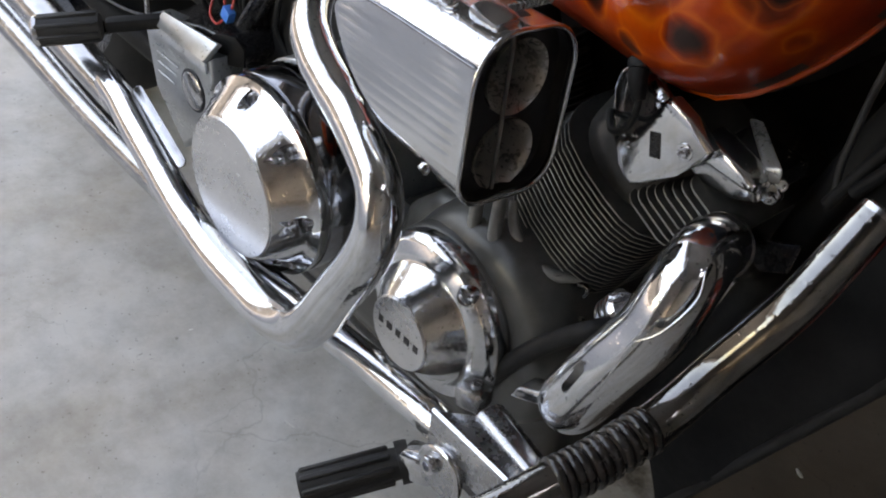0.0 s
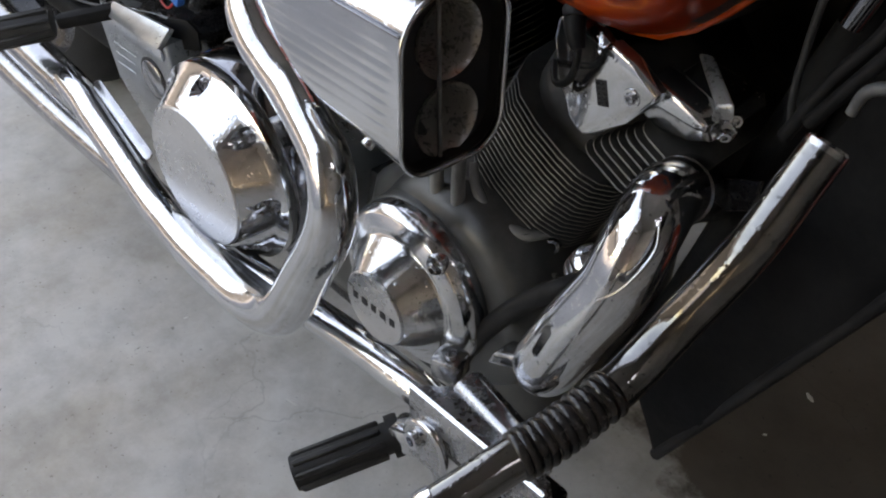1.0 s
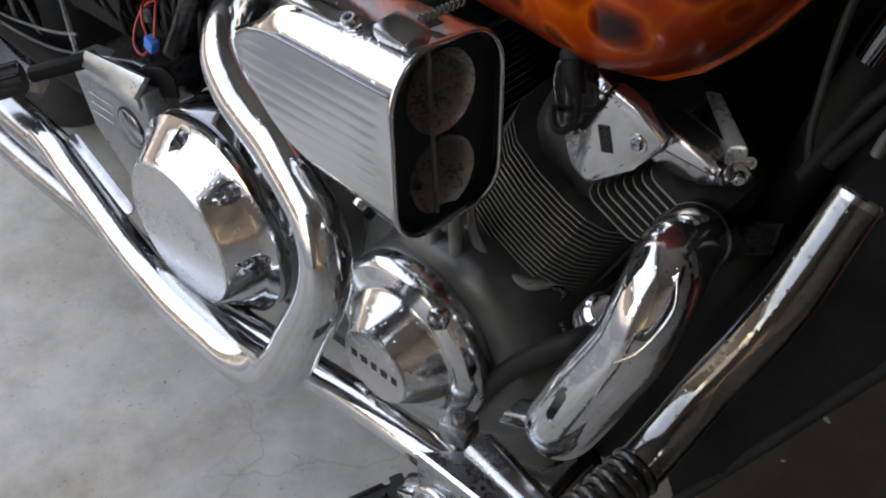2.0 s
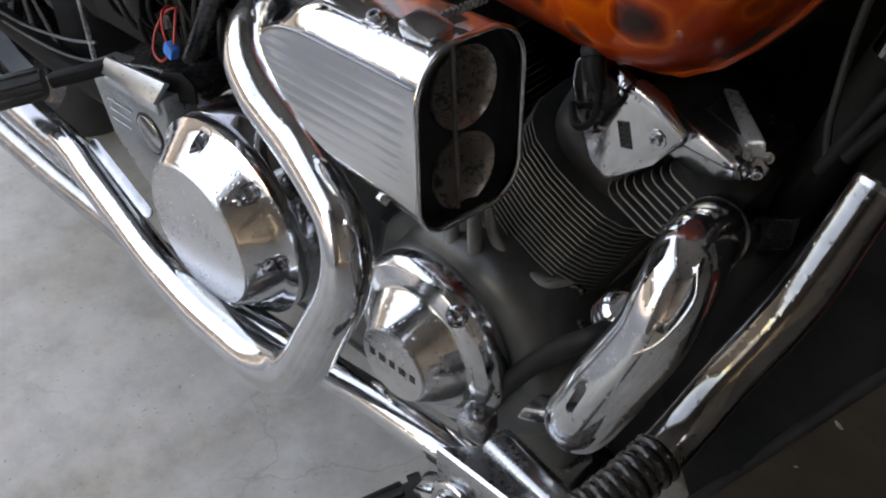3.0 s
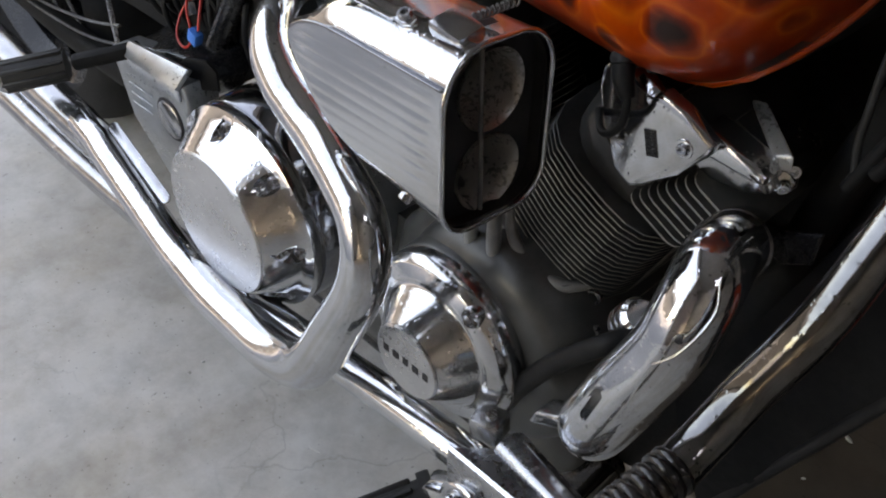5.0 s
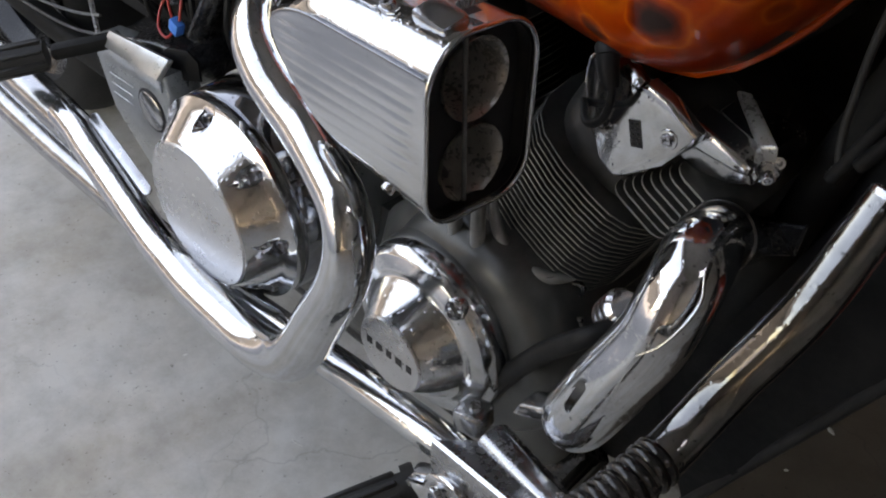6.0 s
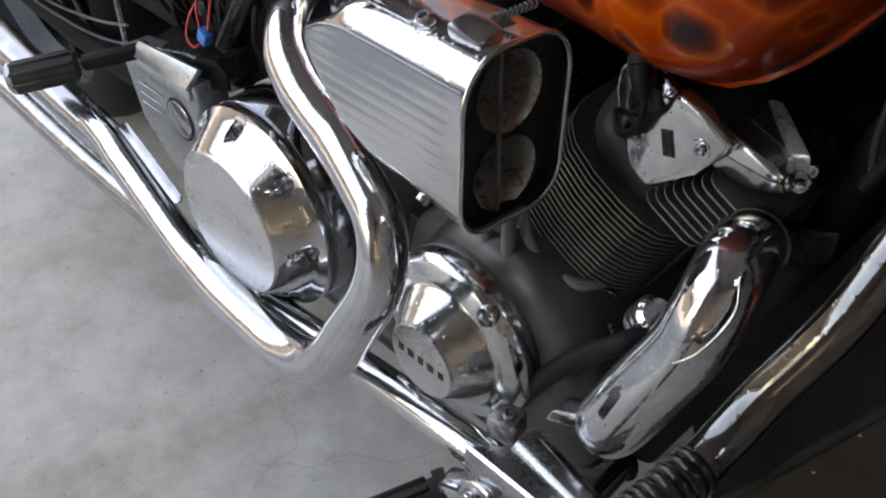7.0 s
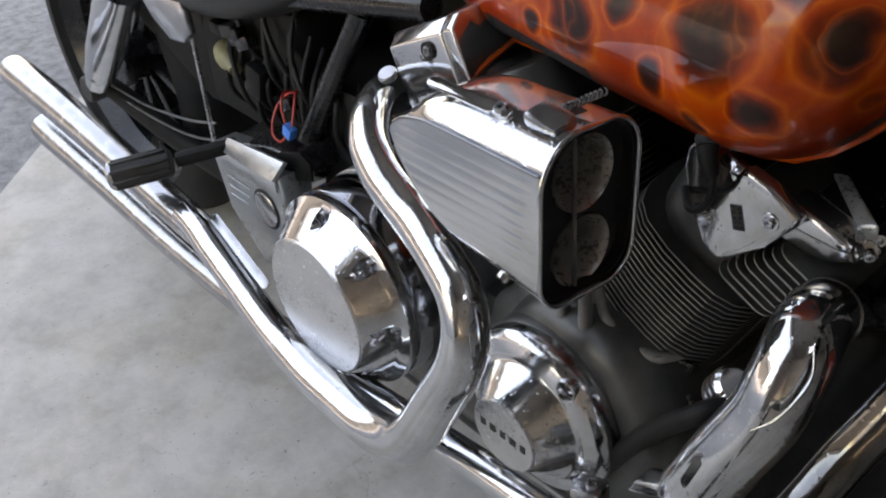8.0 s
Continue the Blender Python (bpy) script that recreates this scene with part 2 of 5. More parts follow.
def flame_paint():
    """Airbrushed flames: dark ovals with orange and yellow rims on deep red, under clear lacquer."""
    m, t, b = nodes_of("flame_paint")
    warp = t.nodes.new("ShaderNodeTexNoise")
    warp.inputs["Scale"].default_value, warp.inputs["Detail"].default_value = 16.0, 3
    base = coords(t, 1.0)
    t.links.new(base, warp.inputs["Vector"])
    add = t.nodes.new("ShaderNodeMixRGB")
    add.blend_type = "ADD"
    add.inputs[0].default_value = 0.035
    t.links.new(base, add.inputs[1])
    t.links.new(warp.outputs["Color"], add.inputs[2])
    centred = t.nodes.new("ShaderNodeVectorMath")
    centred.operation = "SUBTRACT"
    centred.inputs[1].default_value = (0.0175, 0.0175, 0.0175)
    t.links.new(add.outputs[0], centred.inputs[0])
    both = t.nodes.new("ShaderNodeVectorMath")
    both.operation = "ABSOLUTE"
    t.links.new(centred.outputs[0], both.inputs[0])

    def field(ovals):
        near = None
        for x, y, z, r in ovals:
            d = t.nodes.new("ShaderNodeVectorMath")
            d.operation = "DISTANCE"
            d.inputs[1].default_value = (x, y, z)
            t.links.new(both.outputs[0], d.inputs[0])
            q = t.nodes.new("ShaderNodeMath")
            q.operation = "DIVIDE"
            q.inputs[1].default_value = r * 4.0
            t.links.new(d.outputs["Value"], q.inputs[0])
            if near is None:
                near = q.outputs[0]
            else:
                k = t.nodes.new("ShaderNodeMath")
                k.operation = "MINIMUM"
                t.links.new(near, k.inputs[0])
                t.links.new(q.outputs[0], k.inputs[1])
                near = k.outputs[0]
        return near

    main = ramp_of(t, field(OVALS), [(0.0, (0.016, 0.006, 0.004)), (0.130, (0.024, 0.006, 0.003)), (0.190, (0.12, 0.011, 0.002)), (0.235, (0.38, 0.040, 0.003)), (0.262, (0.56, 0.095, 0.007)), (0.300, (0.44, 0.047, 0.004)), (0.40, (0.34, 0.028, 0.003)), (0.62, (0.27, 0.020, 0.003)), (0.9, (0.22, 0.015, 0.002))])
    over = ramp_of(t, field(INNER), [(0.19, (0.0, 0.0, 0.0)), (0.242, (0.16, 0.018, 0.001)), (0.258, (0.32, 0.050, 0.003)), (0.276, (0.14, 0.012, 0.001)), (0.34, (0.0, 0.0, 0.0))])
    cells = t.nodes.new("ShaderNodeTexVoronoi")
    cells.feature = "DISTANCE_TO_EDGE"
    cells.inputs["Scale"].default_value = 13.0
    bend = t.nodes.new("ShaderNodeMixRGB")
    bend.blend_type = "ADD"
    bend.inputs[0].default_value = 0.11
    t.links.new(base, bend.inputs[1])
    t.links.new(warp.outputs["Color"], bend.inputs[2])
    t.links.new(bend.outputs[0], cells.inputs["Vector"])
    licks = ramp_of(t, cells.outputs["Distance"], [(0.0, (0.42, 0.085, 0.008)), (0.045, (0.20, 0.026, 0.002)), (0.13, (0.0, 0.0, 0.0))])
    patchy = ramp_of(t, noise_of(t, 9.0, 3, 0.6), [(0.42, 0.0), (0.62, 1.0)])
    some = t.nodes.new("ShaderNodeMix")
    some.data_type, some.blend_type = "RGBA", "MULTIPLY"
    some.inputs[0].default_value = 1.0
    t.links.new(licks, some.inputs[6])
    t.links.new(patchy, some.inputs[7])
    wisps = ramp_of(t, noise_of(t, 34.0, 4, 0.6), [(0.35, (0.60, 0.55, 0.55)), (0.62, (1.0, 1.0, 1.0))])
    last = main
    for extra, mode, w in ((over, "SCREEN", 0.8), (some.outputs[2], "SCREEN", 0.7), (wisps, "MULTIPLY", 0.6)):
        k = t.nodes.new("ShaderNodeMix")
        k.data_type, k.blend_type = "RGBA", mode
        k.inputs[0].default_value = w
        t.links.new(last, k.inputs[6])
        t.links.new(extra, k.inputs[7])
        last = k.outputs[2]
    t.links.new(last, b.inputs["Base Color"])
    b.inputs["Roughness"].default_value = 0.35
    b.inputs["Specular IOR Level"].default_value = 0.10
    b.inputs["Coat Weight"].default_value, b.inputs["Coat Roughness"].default_value = 0.5, 0.04
    return m


RED_LACQUER = surface("red_lacquer", (0.10, 0.008, 0.003), (0.20, 0.018, 0.004), (0.15, 0.3), 0.0, 40, 300, 0.03, coat=0.3)
LIP_ORANGE = surface("orange_lacquer", (0.34, 0.040, 0.004), (0.50, 0.070, 0.007), (0.15, 0.3), 0.0, 30, 300, 0.03, coat=0.3)
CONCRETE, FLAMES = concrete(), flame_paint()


# ---- mesh helpers ----
def part(name, bm, material, parent=None, label="", sharp=38):
    me = bpy.data.meshes.new(name)
    bmesh.ops.recalc_face_normals(bm, faces=bm.faces)
    bm.to_mesh(me)
    bm.free()
    me.materials.append(material)
    for p in me.polygons:
        p.use_smooth = True
    me.set_sharp_from_angle(angle=radians(sharp))
    ob = new(name, me)
    ob.parent = parent
    return tagged(ob, label)


def share(name, mesh, parent, m):
    """One more piece on a mesh that another piece already has."""
    ob = new(name, mesh)
    ob.parent = parent
    ob.matrix_basis = m
    return ob


def smooth_path(pts, n):
    """Catmull-Rom through points of any length, n steps a span."""
    P = [np.array(p, float) for p in pts]
    P = [2 * P[0] - P[1]] + P + [2 * P[-1] - P[-2]]
    out = []
    for i in range(1, len(P) - 2):
        a, b, c, d = P[i - 1:i + 3]
        for k in range(n):
            u = k / n
            out.append(0.5 * (2 * b + (c - a) * u + (2 * a - 5 * b + 4 * c - d) * u * u + (3 * b - a - 3 * c + d) * u ** 3))
    out.append(P[-2])
    return out


def tube(pts, n=24, steps=6, cap=True, radius=None, round_end=False):
    """A swept round tube through (x, y, z, r)."""
    if radius:
        pts = [(*p[:3], radius) for p in pts]
    path = smooth_path(pts, steps)
    bm = bmesh.new()
    V = [Vector(p[:3]) for p in path]
    side = None
    rings = []
    for i, v in enumerate(V):
        d = (V[min(i + 1, len(V) - 1)] - V[max(i - 1, 0)]).normalized()
        if side is None:
            side = d.orthogonal().normalized()
        side = (side - d * side.dot(d)).normalized()
        up = d.cross(side)
        r = path[i][3]
        rings.append([bm.verts.new(v + (side * math.cos(2 * math.pi * k / n) + up * math.sin(2 * math.pi * k / n)) * r) for k in range(n)])
    for a, b in zip(rings, rings[1:]):
        for k in range(n):
            bm.faces.new((a[k], a[(k + 1) % n], b[(k + 1) % n], b[k]))
    if cap:
        bm.faces.new(rings[0][::-1])
        bm.faces.new(rings[-1])
    return bm


def axis_frame(centre, axis):
    z = Vector(axis).normalized()
    return Matrix.Translation(centre) @ z.to_track_quat("Z", "Y").to_matrix().to_4x4()


def lathe(profile, centre=(0, 0, 0), axis=(0, 0, 1), n=48, bm=None):
    """Turned round the axis: (radius, height) pairs; radius 0 closes the end."""
    bm = bm or bmesh.new()
    m = axis_frame(centre, axis)
    rings = []
    for r, h in profile:
        if r < 1e-6:
            rings.append([bm.verts.new(m @ Vector((0, 0, h)))])
        else:
            rings.append([bm.verts.new(m @ Vector((r * math.cos(2 * math.pi * k / n), r * math.sin(2 * math.pi * k / n), h))) for k in range(n)])
    for a, b in zip(rings, rings[1:]):
        for k in range(n):
            j = (k + 1) % n
            if len(a) == 1 and len(b) > 1:
                bm.faces.new((a[0], b[j], b[k]))
            elif len(b) == 1 and len(a) > 1:
                bm.faces.new((a[k], a[j], b[0]))
            elif len(a) > 1:
                bm.faces.new((a[k], a[j], b[j], b[k]))
    return bm


def rounded(w, h, r, n=6):
    """The outline of a rounded rectangle about the origin."""
    out = []
    for cx, cy, a0 in ((w / 2 - r, h / 2 - r, 0), (-w / 2 + r, h / 2 - r, 90), (-w / 2 + r, -h / 2 + r, 180), (w / 2 - r, -h / 2 + r, 270)):
        for k in range(n + 1):
            a = radians(a0 + 90 * k / n)
            out.append((cx + r * math.cos(a), cy + r * math.sin(a)))
    return out


def corners(w, h, radii, n=6):
    """The outline of a rectangle with a radius of its own at each corner, from the upper right one on."""
    out = []
    for (sx, sy, a0), r in zip(((1, 1, 0), (-1, 1, 90), (-1, -1, 180), (1, -1, 270)), radii):
        for k in range(n + 1):
            a = radians(a0 + 90 * k / n)
            out.append((sx * (w / 2 - r) + r * math.cos(a), sy * (h / 2 - r) + r * math.sin(a)))
    return out


def slab(outline, thick, m=None, bevel=0.0, segs=2, bm=None):
    """An outline in local x and y, given thickness along z, with bevelled rims."""
    own = bmesh.new()
    lo = [own.verts.new((x, y, 0)) for x, y in outline]
    hi = [own.verts.new((x, y, thick)) for x, y in outline]
    own.faces.new(lo[::-1])
    own.faces.new(hi)
    k = len(lo)
    for i in range(k):
        own.faces.new((lo[i], lo[(i + 1) % k], hi[(i + 1) % k], hi[i]))
    if bevel:
        rims = [e for e in own.edges if abs(e.verts[0].co.z - e.verts[1].co.z) < 1e-9]
        bmesh.ops.bevel(own, geom=rims, offset=bevel, segments=segs, profile=0.5, affect="EDGES")
    if m is not None:
        own.transform(m)
    return own


def box(sx, sy, sz, m=None, bevel=0.003, segs=2):
    bm = bmesh.new()
    bmesh.ops.create_cube(bm, size=1.0)
    bm.transform(Matrix.Diagonal((sx, sy, sz, 1)))
    if bevel:
        bmesh.ops.bevel(bm, geom=bm.edges[:], offset=bevel, segments=segs, profile=0.5, affect="EDGES")
    if m is not None:
        bm.transform(m)
    return bm


def basis(origin, xa, ya):
    """A frame with its x along xa and its y near ya."""
    x = Vector(xa).normalized()
    z = x.cross(Vector(ya)).normalized()
    y = z.cross(x)
    return Matrix.Translation(origin) @ Matrix((x, y, z)).transposed().to_4x4()


def rod(a, b, r, n=14):
    return tube([(*a, r), (*b, r)], n=n, steps=1)


def bolt_mesh(r=0.006):
    """A socket-head bolt along z, its seat at the origin."""
    bm = lathe([(0, 0.0), (r, 0.0), (r, 0.8 * r), (0.9 * r, 0.95 * r), (0.55 * r, 0.95 * r)], n=18)
    lathe([(0.55 * r, 0.95 * r), (0.55 * r, 0.3 * r), (0, 0.3 * r)], n=6, bm=bm)
    return bm


def carve(ob, cutters):
    """Cuts closed meshes out of a part, once, while it is built."""
    bm = bmesh.new()
    for c in cutters:
        me = bpy.data.meshes.new("cut")
        bmesh.ops.recalc_face_normals(c, faces=c.faces)
        c.to_mesh(me)
        c.free()
        bm.from_mesh(me)
        bpy.data.meshes.remove(me)
    tool_mesh = bpy.data.meshes.new("cut")
    bm.to_mesh(tool_mesh)
    bm.free()
    tool = new("cut", tool_mesh)
    mod = ob.modifiers.new("cut", "BOOLEAN")
    mod.operation, mod.object, mod.solver = "DIFFERENCE", tool, "EXACT"
    done = bpy.data.meshes.new_from_object(ob.evaluated_get(bpy.context.evaluated_depsgraph_get()))
    ob.modifiers.remove(mod)
    done.name = ob.data.name
    ob.data = done
    done.set_sharp_from_angle(angle=radians(38))
    bpy.data.objects.remove(tool)
    bpy.data.meshes.remove(tool_mesh)


def prism(left, right, bevel):
    """Two matching outlines joined by flat facets, the edges bevelled."""
    bm = bmesh.new()
    a, b = [[bm.verts.new(p) for p in side] for side in (left, right)]
    for i in range(len(a)):
        j = (i + 1) % len(a)
        bm.faces.new((a[i], a[j], b[j], b[i]))
    bm.faces.new(a[::-1])
    bm.faces.new(b)
    bmesh.ops.recalc_face_normals(bm, faces=bm.faces)
    bmesh.ops.bevel(bm, geom=bm.edges[:], offset=bevel, segments=3, profile=0.5, affect="EDGES")
    return bm


BOLTS = {}


def bolt(parent, place, axis, r=0.006, material=None):
    key = (r, (material or STEEL).name)
    if key not in BOLTS:
        BOLTS[key] = part("bolt", bolt_mesh(r), material or STEEL, parent)
        BOLTS[key].matrix_basis = axis_frame(place, axis)
        return BOLTS[key]
    return share("bolt", BOLTS[key].data, parent, axis_frame(place, axis))


# ---- the garage: floor slab, walls, roof, open front; asphalt yard ----
G = Matrix.Rotation(radians(44.0), 4, "Z")
DOOR, BACK, SIDE_A, SIDE_B, TALL = -1.046, 5.2, -3.4, 4.2, 3.0


def setting(name, x0, x1, y0, y1, z0, z1, material, label, bevel=0.0):
    bm = box(x1 - x0, y1 - y0, z1 - z0, G @ Matrix.Translation(((x0 + x1) / 2, (y0 + y1) / 2, (z0 + z1) / 2)), bevel)
    return tagged(part(name, bm, material, None, label), kind="structure")


setting("floor", DOOR, BACK, SIDE_A, SIDE_B, -0.15, 0.0, CONCRETE, "worn grey concrete garage floor with stains, cracks and painted-in shade", 0.006)
setting("wall_back", BACK, BACK + 0.2, SIDE_A - 0.2, SIDE_B + 0.2, -0.1, TALL, WALL, "dim painted garage wall")
OPEN_A, OPEN_B, HEAD = -1.38, 1.9, 2.65


def wall_pieces(name, pieces, material, label):
    """One wall made of butted blocks (x0, x1, y0, y1, z0, z1) round its openings."""
    bm = bmesh.new()
    for x0, x1, y0, y1, z0, z1 in pieces:
        m = G @ Matrix.Translation(((x0 + x1) / 2, (y0 + y1) / 2, (z0 + z1) / 2)) @ Matrix.Diagonal((x1 - x0, y1 - y0, z1 - z0, 1))
        bmesh.ops.create_cube(bm, size=1.0, matrix=m)
    return tagged(part(name, bm, material, None, label), kind="structure")


setting("wall_side", DOOR, BACK, SIDE_A - 0.2, SIDE_A, -0.1, TALL, WALL, "dim painted garage wall")
setting("wall_far", DOOR, BACK, SIDE_B, SIDE_B + 0.2, -0.1, TALL, WALL, "dim painted garage wall")
wall_pieces("wall_front", [(DOOR - 0.2, DOOR, SIDE_A - 0.2, OPEN_A, -0.1, TALL), (DOOR - 0.2, DOOR, OPEN_B, SIDE_B + 0.2, -0.1, TALL), (DOOR - 0.2, DOOR, OPEN_A, OPEN_B, HEAD, TALL)], WALL, "painted wall round the open garage door")
RX0, RX1, RY0, RY1 = 0.95, 1.75, -3.05, -2.35
wall_pieces("ceiling", [(DOOR - 0.2, RX0, SIDE_A - 0.2, SIDE_B + 0.2, TALL, TALL + 0.15), (RX1, BACK + 0.2, SIDE_A - 0.2, SIDE_B + 0.2, TALL, TALL + 0.15), (RX0, RX1, SIDE_A - 0.2, RY0, TALL, TALL + 0.15), (RX0, RX1, RY1, SIDE_B + 0.2, TALL, TALL + 0.15)], CEILING, "dark board garage ceiling with a rooflight")
# an unseen low dark building across the yard, added to block low sky from the chrome
loops = [[G @ Vector((x, y, z)) for x, z in ((-15.0, -0.1), (-9.5, -0.1), (-9.5, 2.3), (-9.1, 2.35), (-12.2, 3.9), (-15.0, 2.4))] for y in (-3.2, 14.0)]
house = prism([tuple(v) for v in loops[0]], [tuple(v) for v in loops[1]], 0.02)
tagged(part("backdrop", house, DARK_BRICK, None, "unseen low dark brick building added across the yard"), kind="structure")
yard = bmesh.new()
bmesh.ops.create_grid(yard, x_segments=20, y_segments=20, size=600)
yard.transform(Matrix.Translation((0, 0, -0.035)))
tagged(part("ground", yard, ASPHALT, None, "weathered pale grey asphalt outside the garage"), kind="structure")

# ---- the motorcycle ----
bike = new("motorcycle")
tagged(bike, "chrome-laden cruiser motorcycle with an orange flame tank", "motorcycle")

# rear cylinder's exhaust: sweeps down in front of the clutch cover and doubles back
REAR_PIPE = [(-0.012, -0.080, 0.556, 0.0185), (0.000, -0.130, 0.576, 0.0188), (0.021, -0.165, 0.585, 0.0190), (0.050, -0.198, 0.587, 0.0192), (0.084, -0.225, 0.5825, 0.0194), (0.119, -0.240, 0.574, 0.0195), (0.145, -0.2455, 0.566, 0.0194),
             (0.169, -0.250, 0.559, 0.0193), (0.203, -0.260, 0.554, 0.0192), (0.231, -0.268, 0.546, 0.0192), (0.252, -0.274, 0.535, 0.0194), (0.263, -0.279, 0.515, 0.0198),
             (0.263, -0.282, 0.488, 0.0206), (0.252, -0.284, 0.454, 0.0214), (0.226, -0.285, 0.404, 0.0228), (0.200, -0.287, 0.354, 0.0233), (0.170, -0.287, 0.315, 0.0232), (0.122, -0.286, 0.292, 0.0224), (0.070, -0.284, 0.2860, 0.0217), (-0.001, -0.280, 0.2820, 0.0211),
             (-0.058, -0.2735, 0.2825, 0.0208), (-0.092, -0.2695, 0.2855, 0.0206), (-0.135, -0.264, 0.2925, 0.0204), (-0.224, -0.252, 0.3085, 0.0200), (-0.283, -0.245, 0.3225, 0.0196), (-0.330, -0.241, 0.329, 0.0190)]
rear_pipe = part("rear_exhaust_pipe", tube(REAR_PIPE, 36, 8), CHROME, bike, "chrome exhaust pipe bent in a tight S")
part("shield_end", tube([(-0.150, -0.2620, 0.2955, 0.0202), (-0.190, -0.2565, 0.3025, 0.0209), (-0.224, -0.252, 0.3090, 0.0211), (-0.262, -0.2475, 0.3180, 0.0210), (-0.286, -0.2445, 0.3240, 0.0198)], 32, 4), CHROME, rear_pipe)
part("shield_rim", slab(rounded(0.150, 0.012, 0.0055, 5), 0.0030, basis((-0.208, -0.2345, 0.3255), (0.97, -0.115, -0.185), (0.05, 0.80, 0.55)), 0.0012, 2), CHROME_DUSTY, rear_pipe, "flat chrome rim along the pipe shield")
part("upper_muffler", tube([(-0.290, -0.240, 0.313, 0.0225), (-0.461, -0.240, 0.329, 0.0247), (-0.675, -0.240, 0.346, 0.0262), (-0.880, -0.240, 0.354, 0.0268), (-0.893, -0.240, 0.3545, 0.0240)], 32, 6), CHROME_DUSTY, bike, "long straight chrome muffler")
part("lower_muffler", tube([(-0.10, -0.236, 0.235, 0.0180), (-0.396, -0.232, 0.229, 0.0218), (-0.624, -0.229, 0.240, 0.0245), (-0.850, -0.229, 0.252, 0.0262), (-0.863, -0.229, 0.2525, 0.0235)], 32, 6), CHROME_DUSTY, bike, "long straight chrome muffler")
FRONT_PIPE = [(0.470, -0.060, 0.518, 0.0225), (0.4770, -0.100, 0.5450, 0.0232), (0.4820, -0.135, 0.5680, 0.0240), (0.4890, -0.172, 0.5840, 0.0248), (0.4950, -0.195, 0.5820, 0.0250), (0.4960, -0.2100, 0.5630, 0.0252), (0.4910, -0.2175, 0.5320, 0.0256), (0.4750, -0.226, 0.4890, 0.0264), (0.4610, -0.230, 0.4520, 0.0268), (0.4535, -0.231, 0.4330, 0.0258), (0.4490, -0.231, 0.4220, 0.0215), (0.4465, -0.231, 0.4165, 0.0135)]
header = part("front_exhaust_pipe", tube(FRONT_PIPE, 40, 8), CHROME, bike, "curved chrome exhaust header with a slotted shield")
part("clamp", tube([(0.4785, -0.118, 0.5570, 0.0250), (0.4820, -0.135, 0.5680, 0.0254), (0.4845, -0.148, 0.5745, 0.0252)], 32, 2), DARK_CHROME, header, "dark clamp band")
SLOT = basis((0.4622, -0.2510, 0.4815), (0.36, -0.10, 0.93), (0.90, 0.42, -0.30))
carve(header, [slab(rounded(0.031, 0.0056, 0.0027, 5), 0.014, SLOT @ Matrix.Translation((0, 0, -0.008)))])
part("slot", slab(rounded(0.036, 0.0085, 0.0040, 5), 0.002, SLOT @ Matrix.Translation((0, 0, 0.0028))), GREY_WIRE, header, "dark slot in the pipe shield")
part("shield_edge", tube([(0.5094, -0.2095, 0.5978, 0.0010), (0.5153, -0.2174, 0.5837, 0.0011), (0.5137, -0.2270, 0.5700, 0.0011), (0.5060, -0.2370, 0.5517, 0.0009), (0.4951, -0.2422, 0.5394, 0.0007)], 10, 6), CHROME, header)
part("shield_edge", tube([(0.4951, -0.2422, 0.5394, 0.0007), (0.4901, -0.2471, 0.5153, 0.0008), (0.4846, -0.2510, 0.4856, 0.0007)], 10, 6), CHROME, header)
part("exhaust_link", tube([(0.395, -0.238, 0.300, 0.0172), (0.338, -0.239, 0.2960, 0.0176), (0.292, -0.240, 0.2935, 0.0176), (0.224, -0.240, 0.2860, 0.0176), (0.172, -0.240, 0.2785, 0.0176), (0.05, -0.239, 0.260, 0.0170), (-0.12, -0.236, 0.240, 0.0170)], 28, 6), CHROME, bike, "chrome pipe along the engine's underside")

# clutch cover
CX, CZ, OUT = 0.0, 0.370, (0, -1, 0)
clutch = part("clutch_cover", lathe([(0.079, 0.2605), (0.0815, 0.2585), (0.101, 0.232), (0.105, 0.228), (0.112, 0.2235), (0.1125, 0.219), (0.112, 0.214), (0.1115, 0.2125), (0.1100, 0.2120), (0.1100, 0.200), (0, 0.200), (0, 0.2605)],
              (CX, 0, CZ), OUT, 72), CHROME, bike, "round chrome clutch cover with a flat face")
part("cap", lathe([(0, 0.2622), (0.0775, 0.2622), (0.0792, 0.2605), (0.078, 0.255), (0, 0.255)], (CX, 0, CZ), OUT, 72), SATIN_CAP, clutch, "flat satin round cap")
wells = []
for k in range(8):
    a = radians(92 - 44.8 * k)
    p = Vector((CX + 0.0985 * math.cos(a), 0, CZ + 0.0985 * math.sin(a)))
    wells.append(lathe([(0, 0.2275), (0.0098, 0.2275), (0.0098, 0.30), (0, 0.30)], p, OUT, 24))
    bolt(clutch, p + Vector((0, -0.2270, 0)), OUT, 0.0062)
carve(clutch, wells)
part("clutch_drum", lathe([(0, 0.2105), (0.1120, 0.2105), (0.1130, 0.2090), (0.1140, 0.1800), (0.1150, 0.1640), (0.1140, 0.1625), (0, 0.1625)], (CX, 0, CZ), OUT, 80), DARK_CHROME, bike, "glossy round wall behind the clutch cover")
part("clutch_case", lathe([(0, 0.1615), (0.1150, 0.1615), (0.1165, 0.1600), (0.1180, 0.10), (0.120, 0.03), (0, 0.03)], (CX, 0, CZ), OUT, 72), GREY_PLATE, bike, "satin grey round clutch housing")

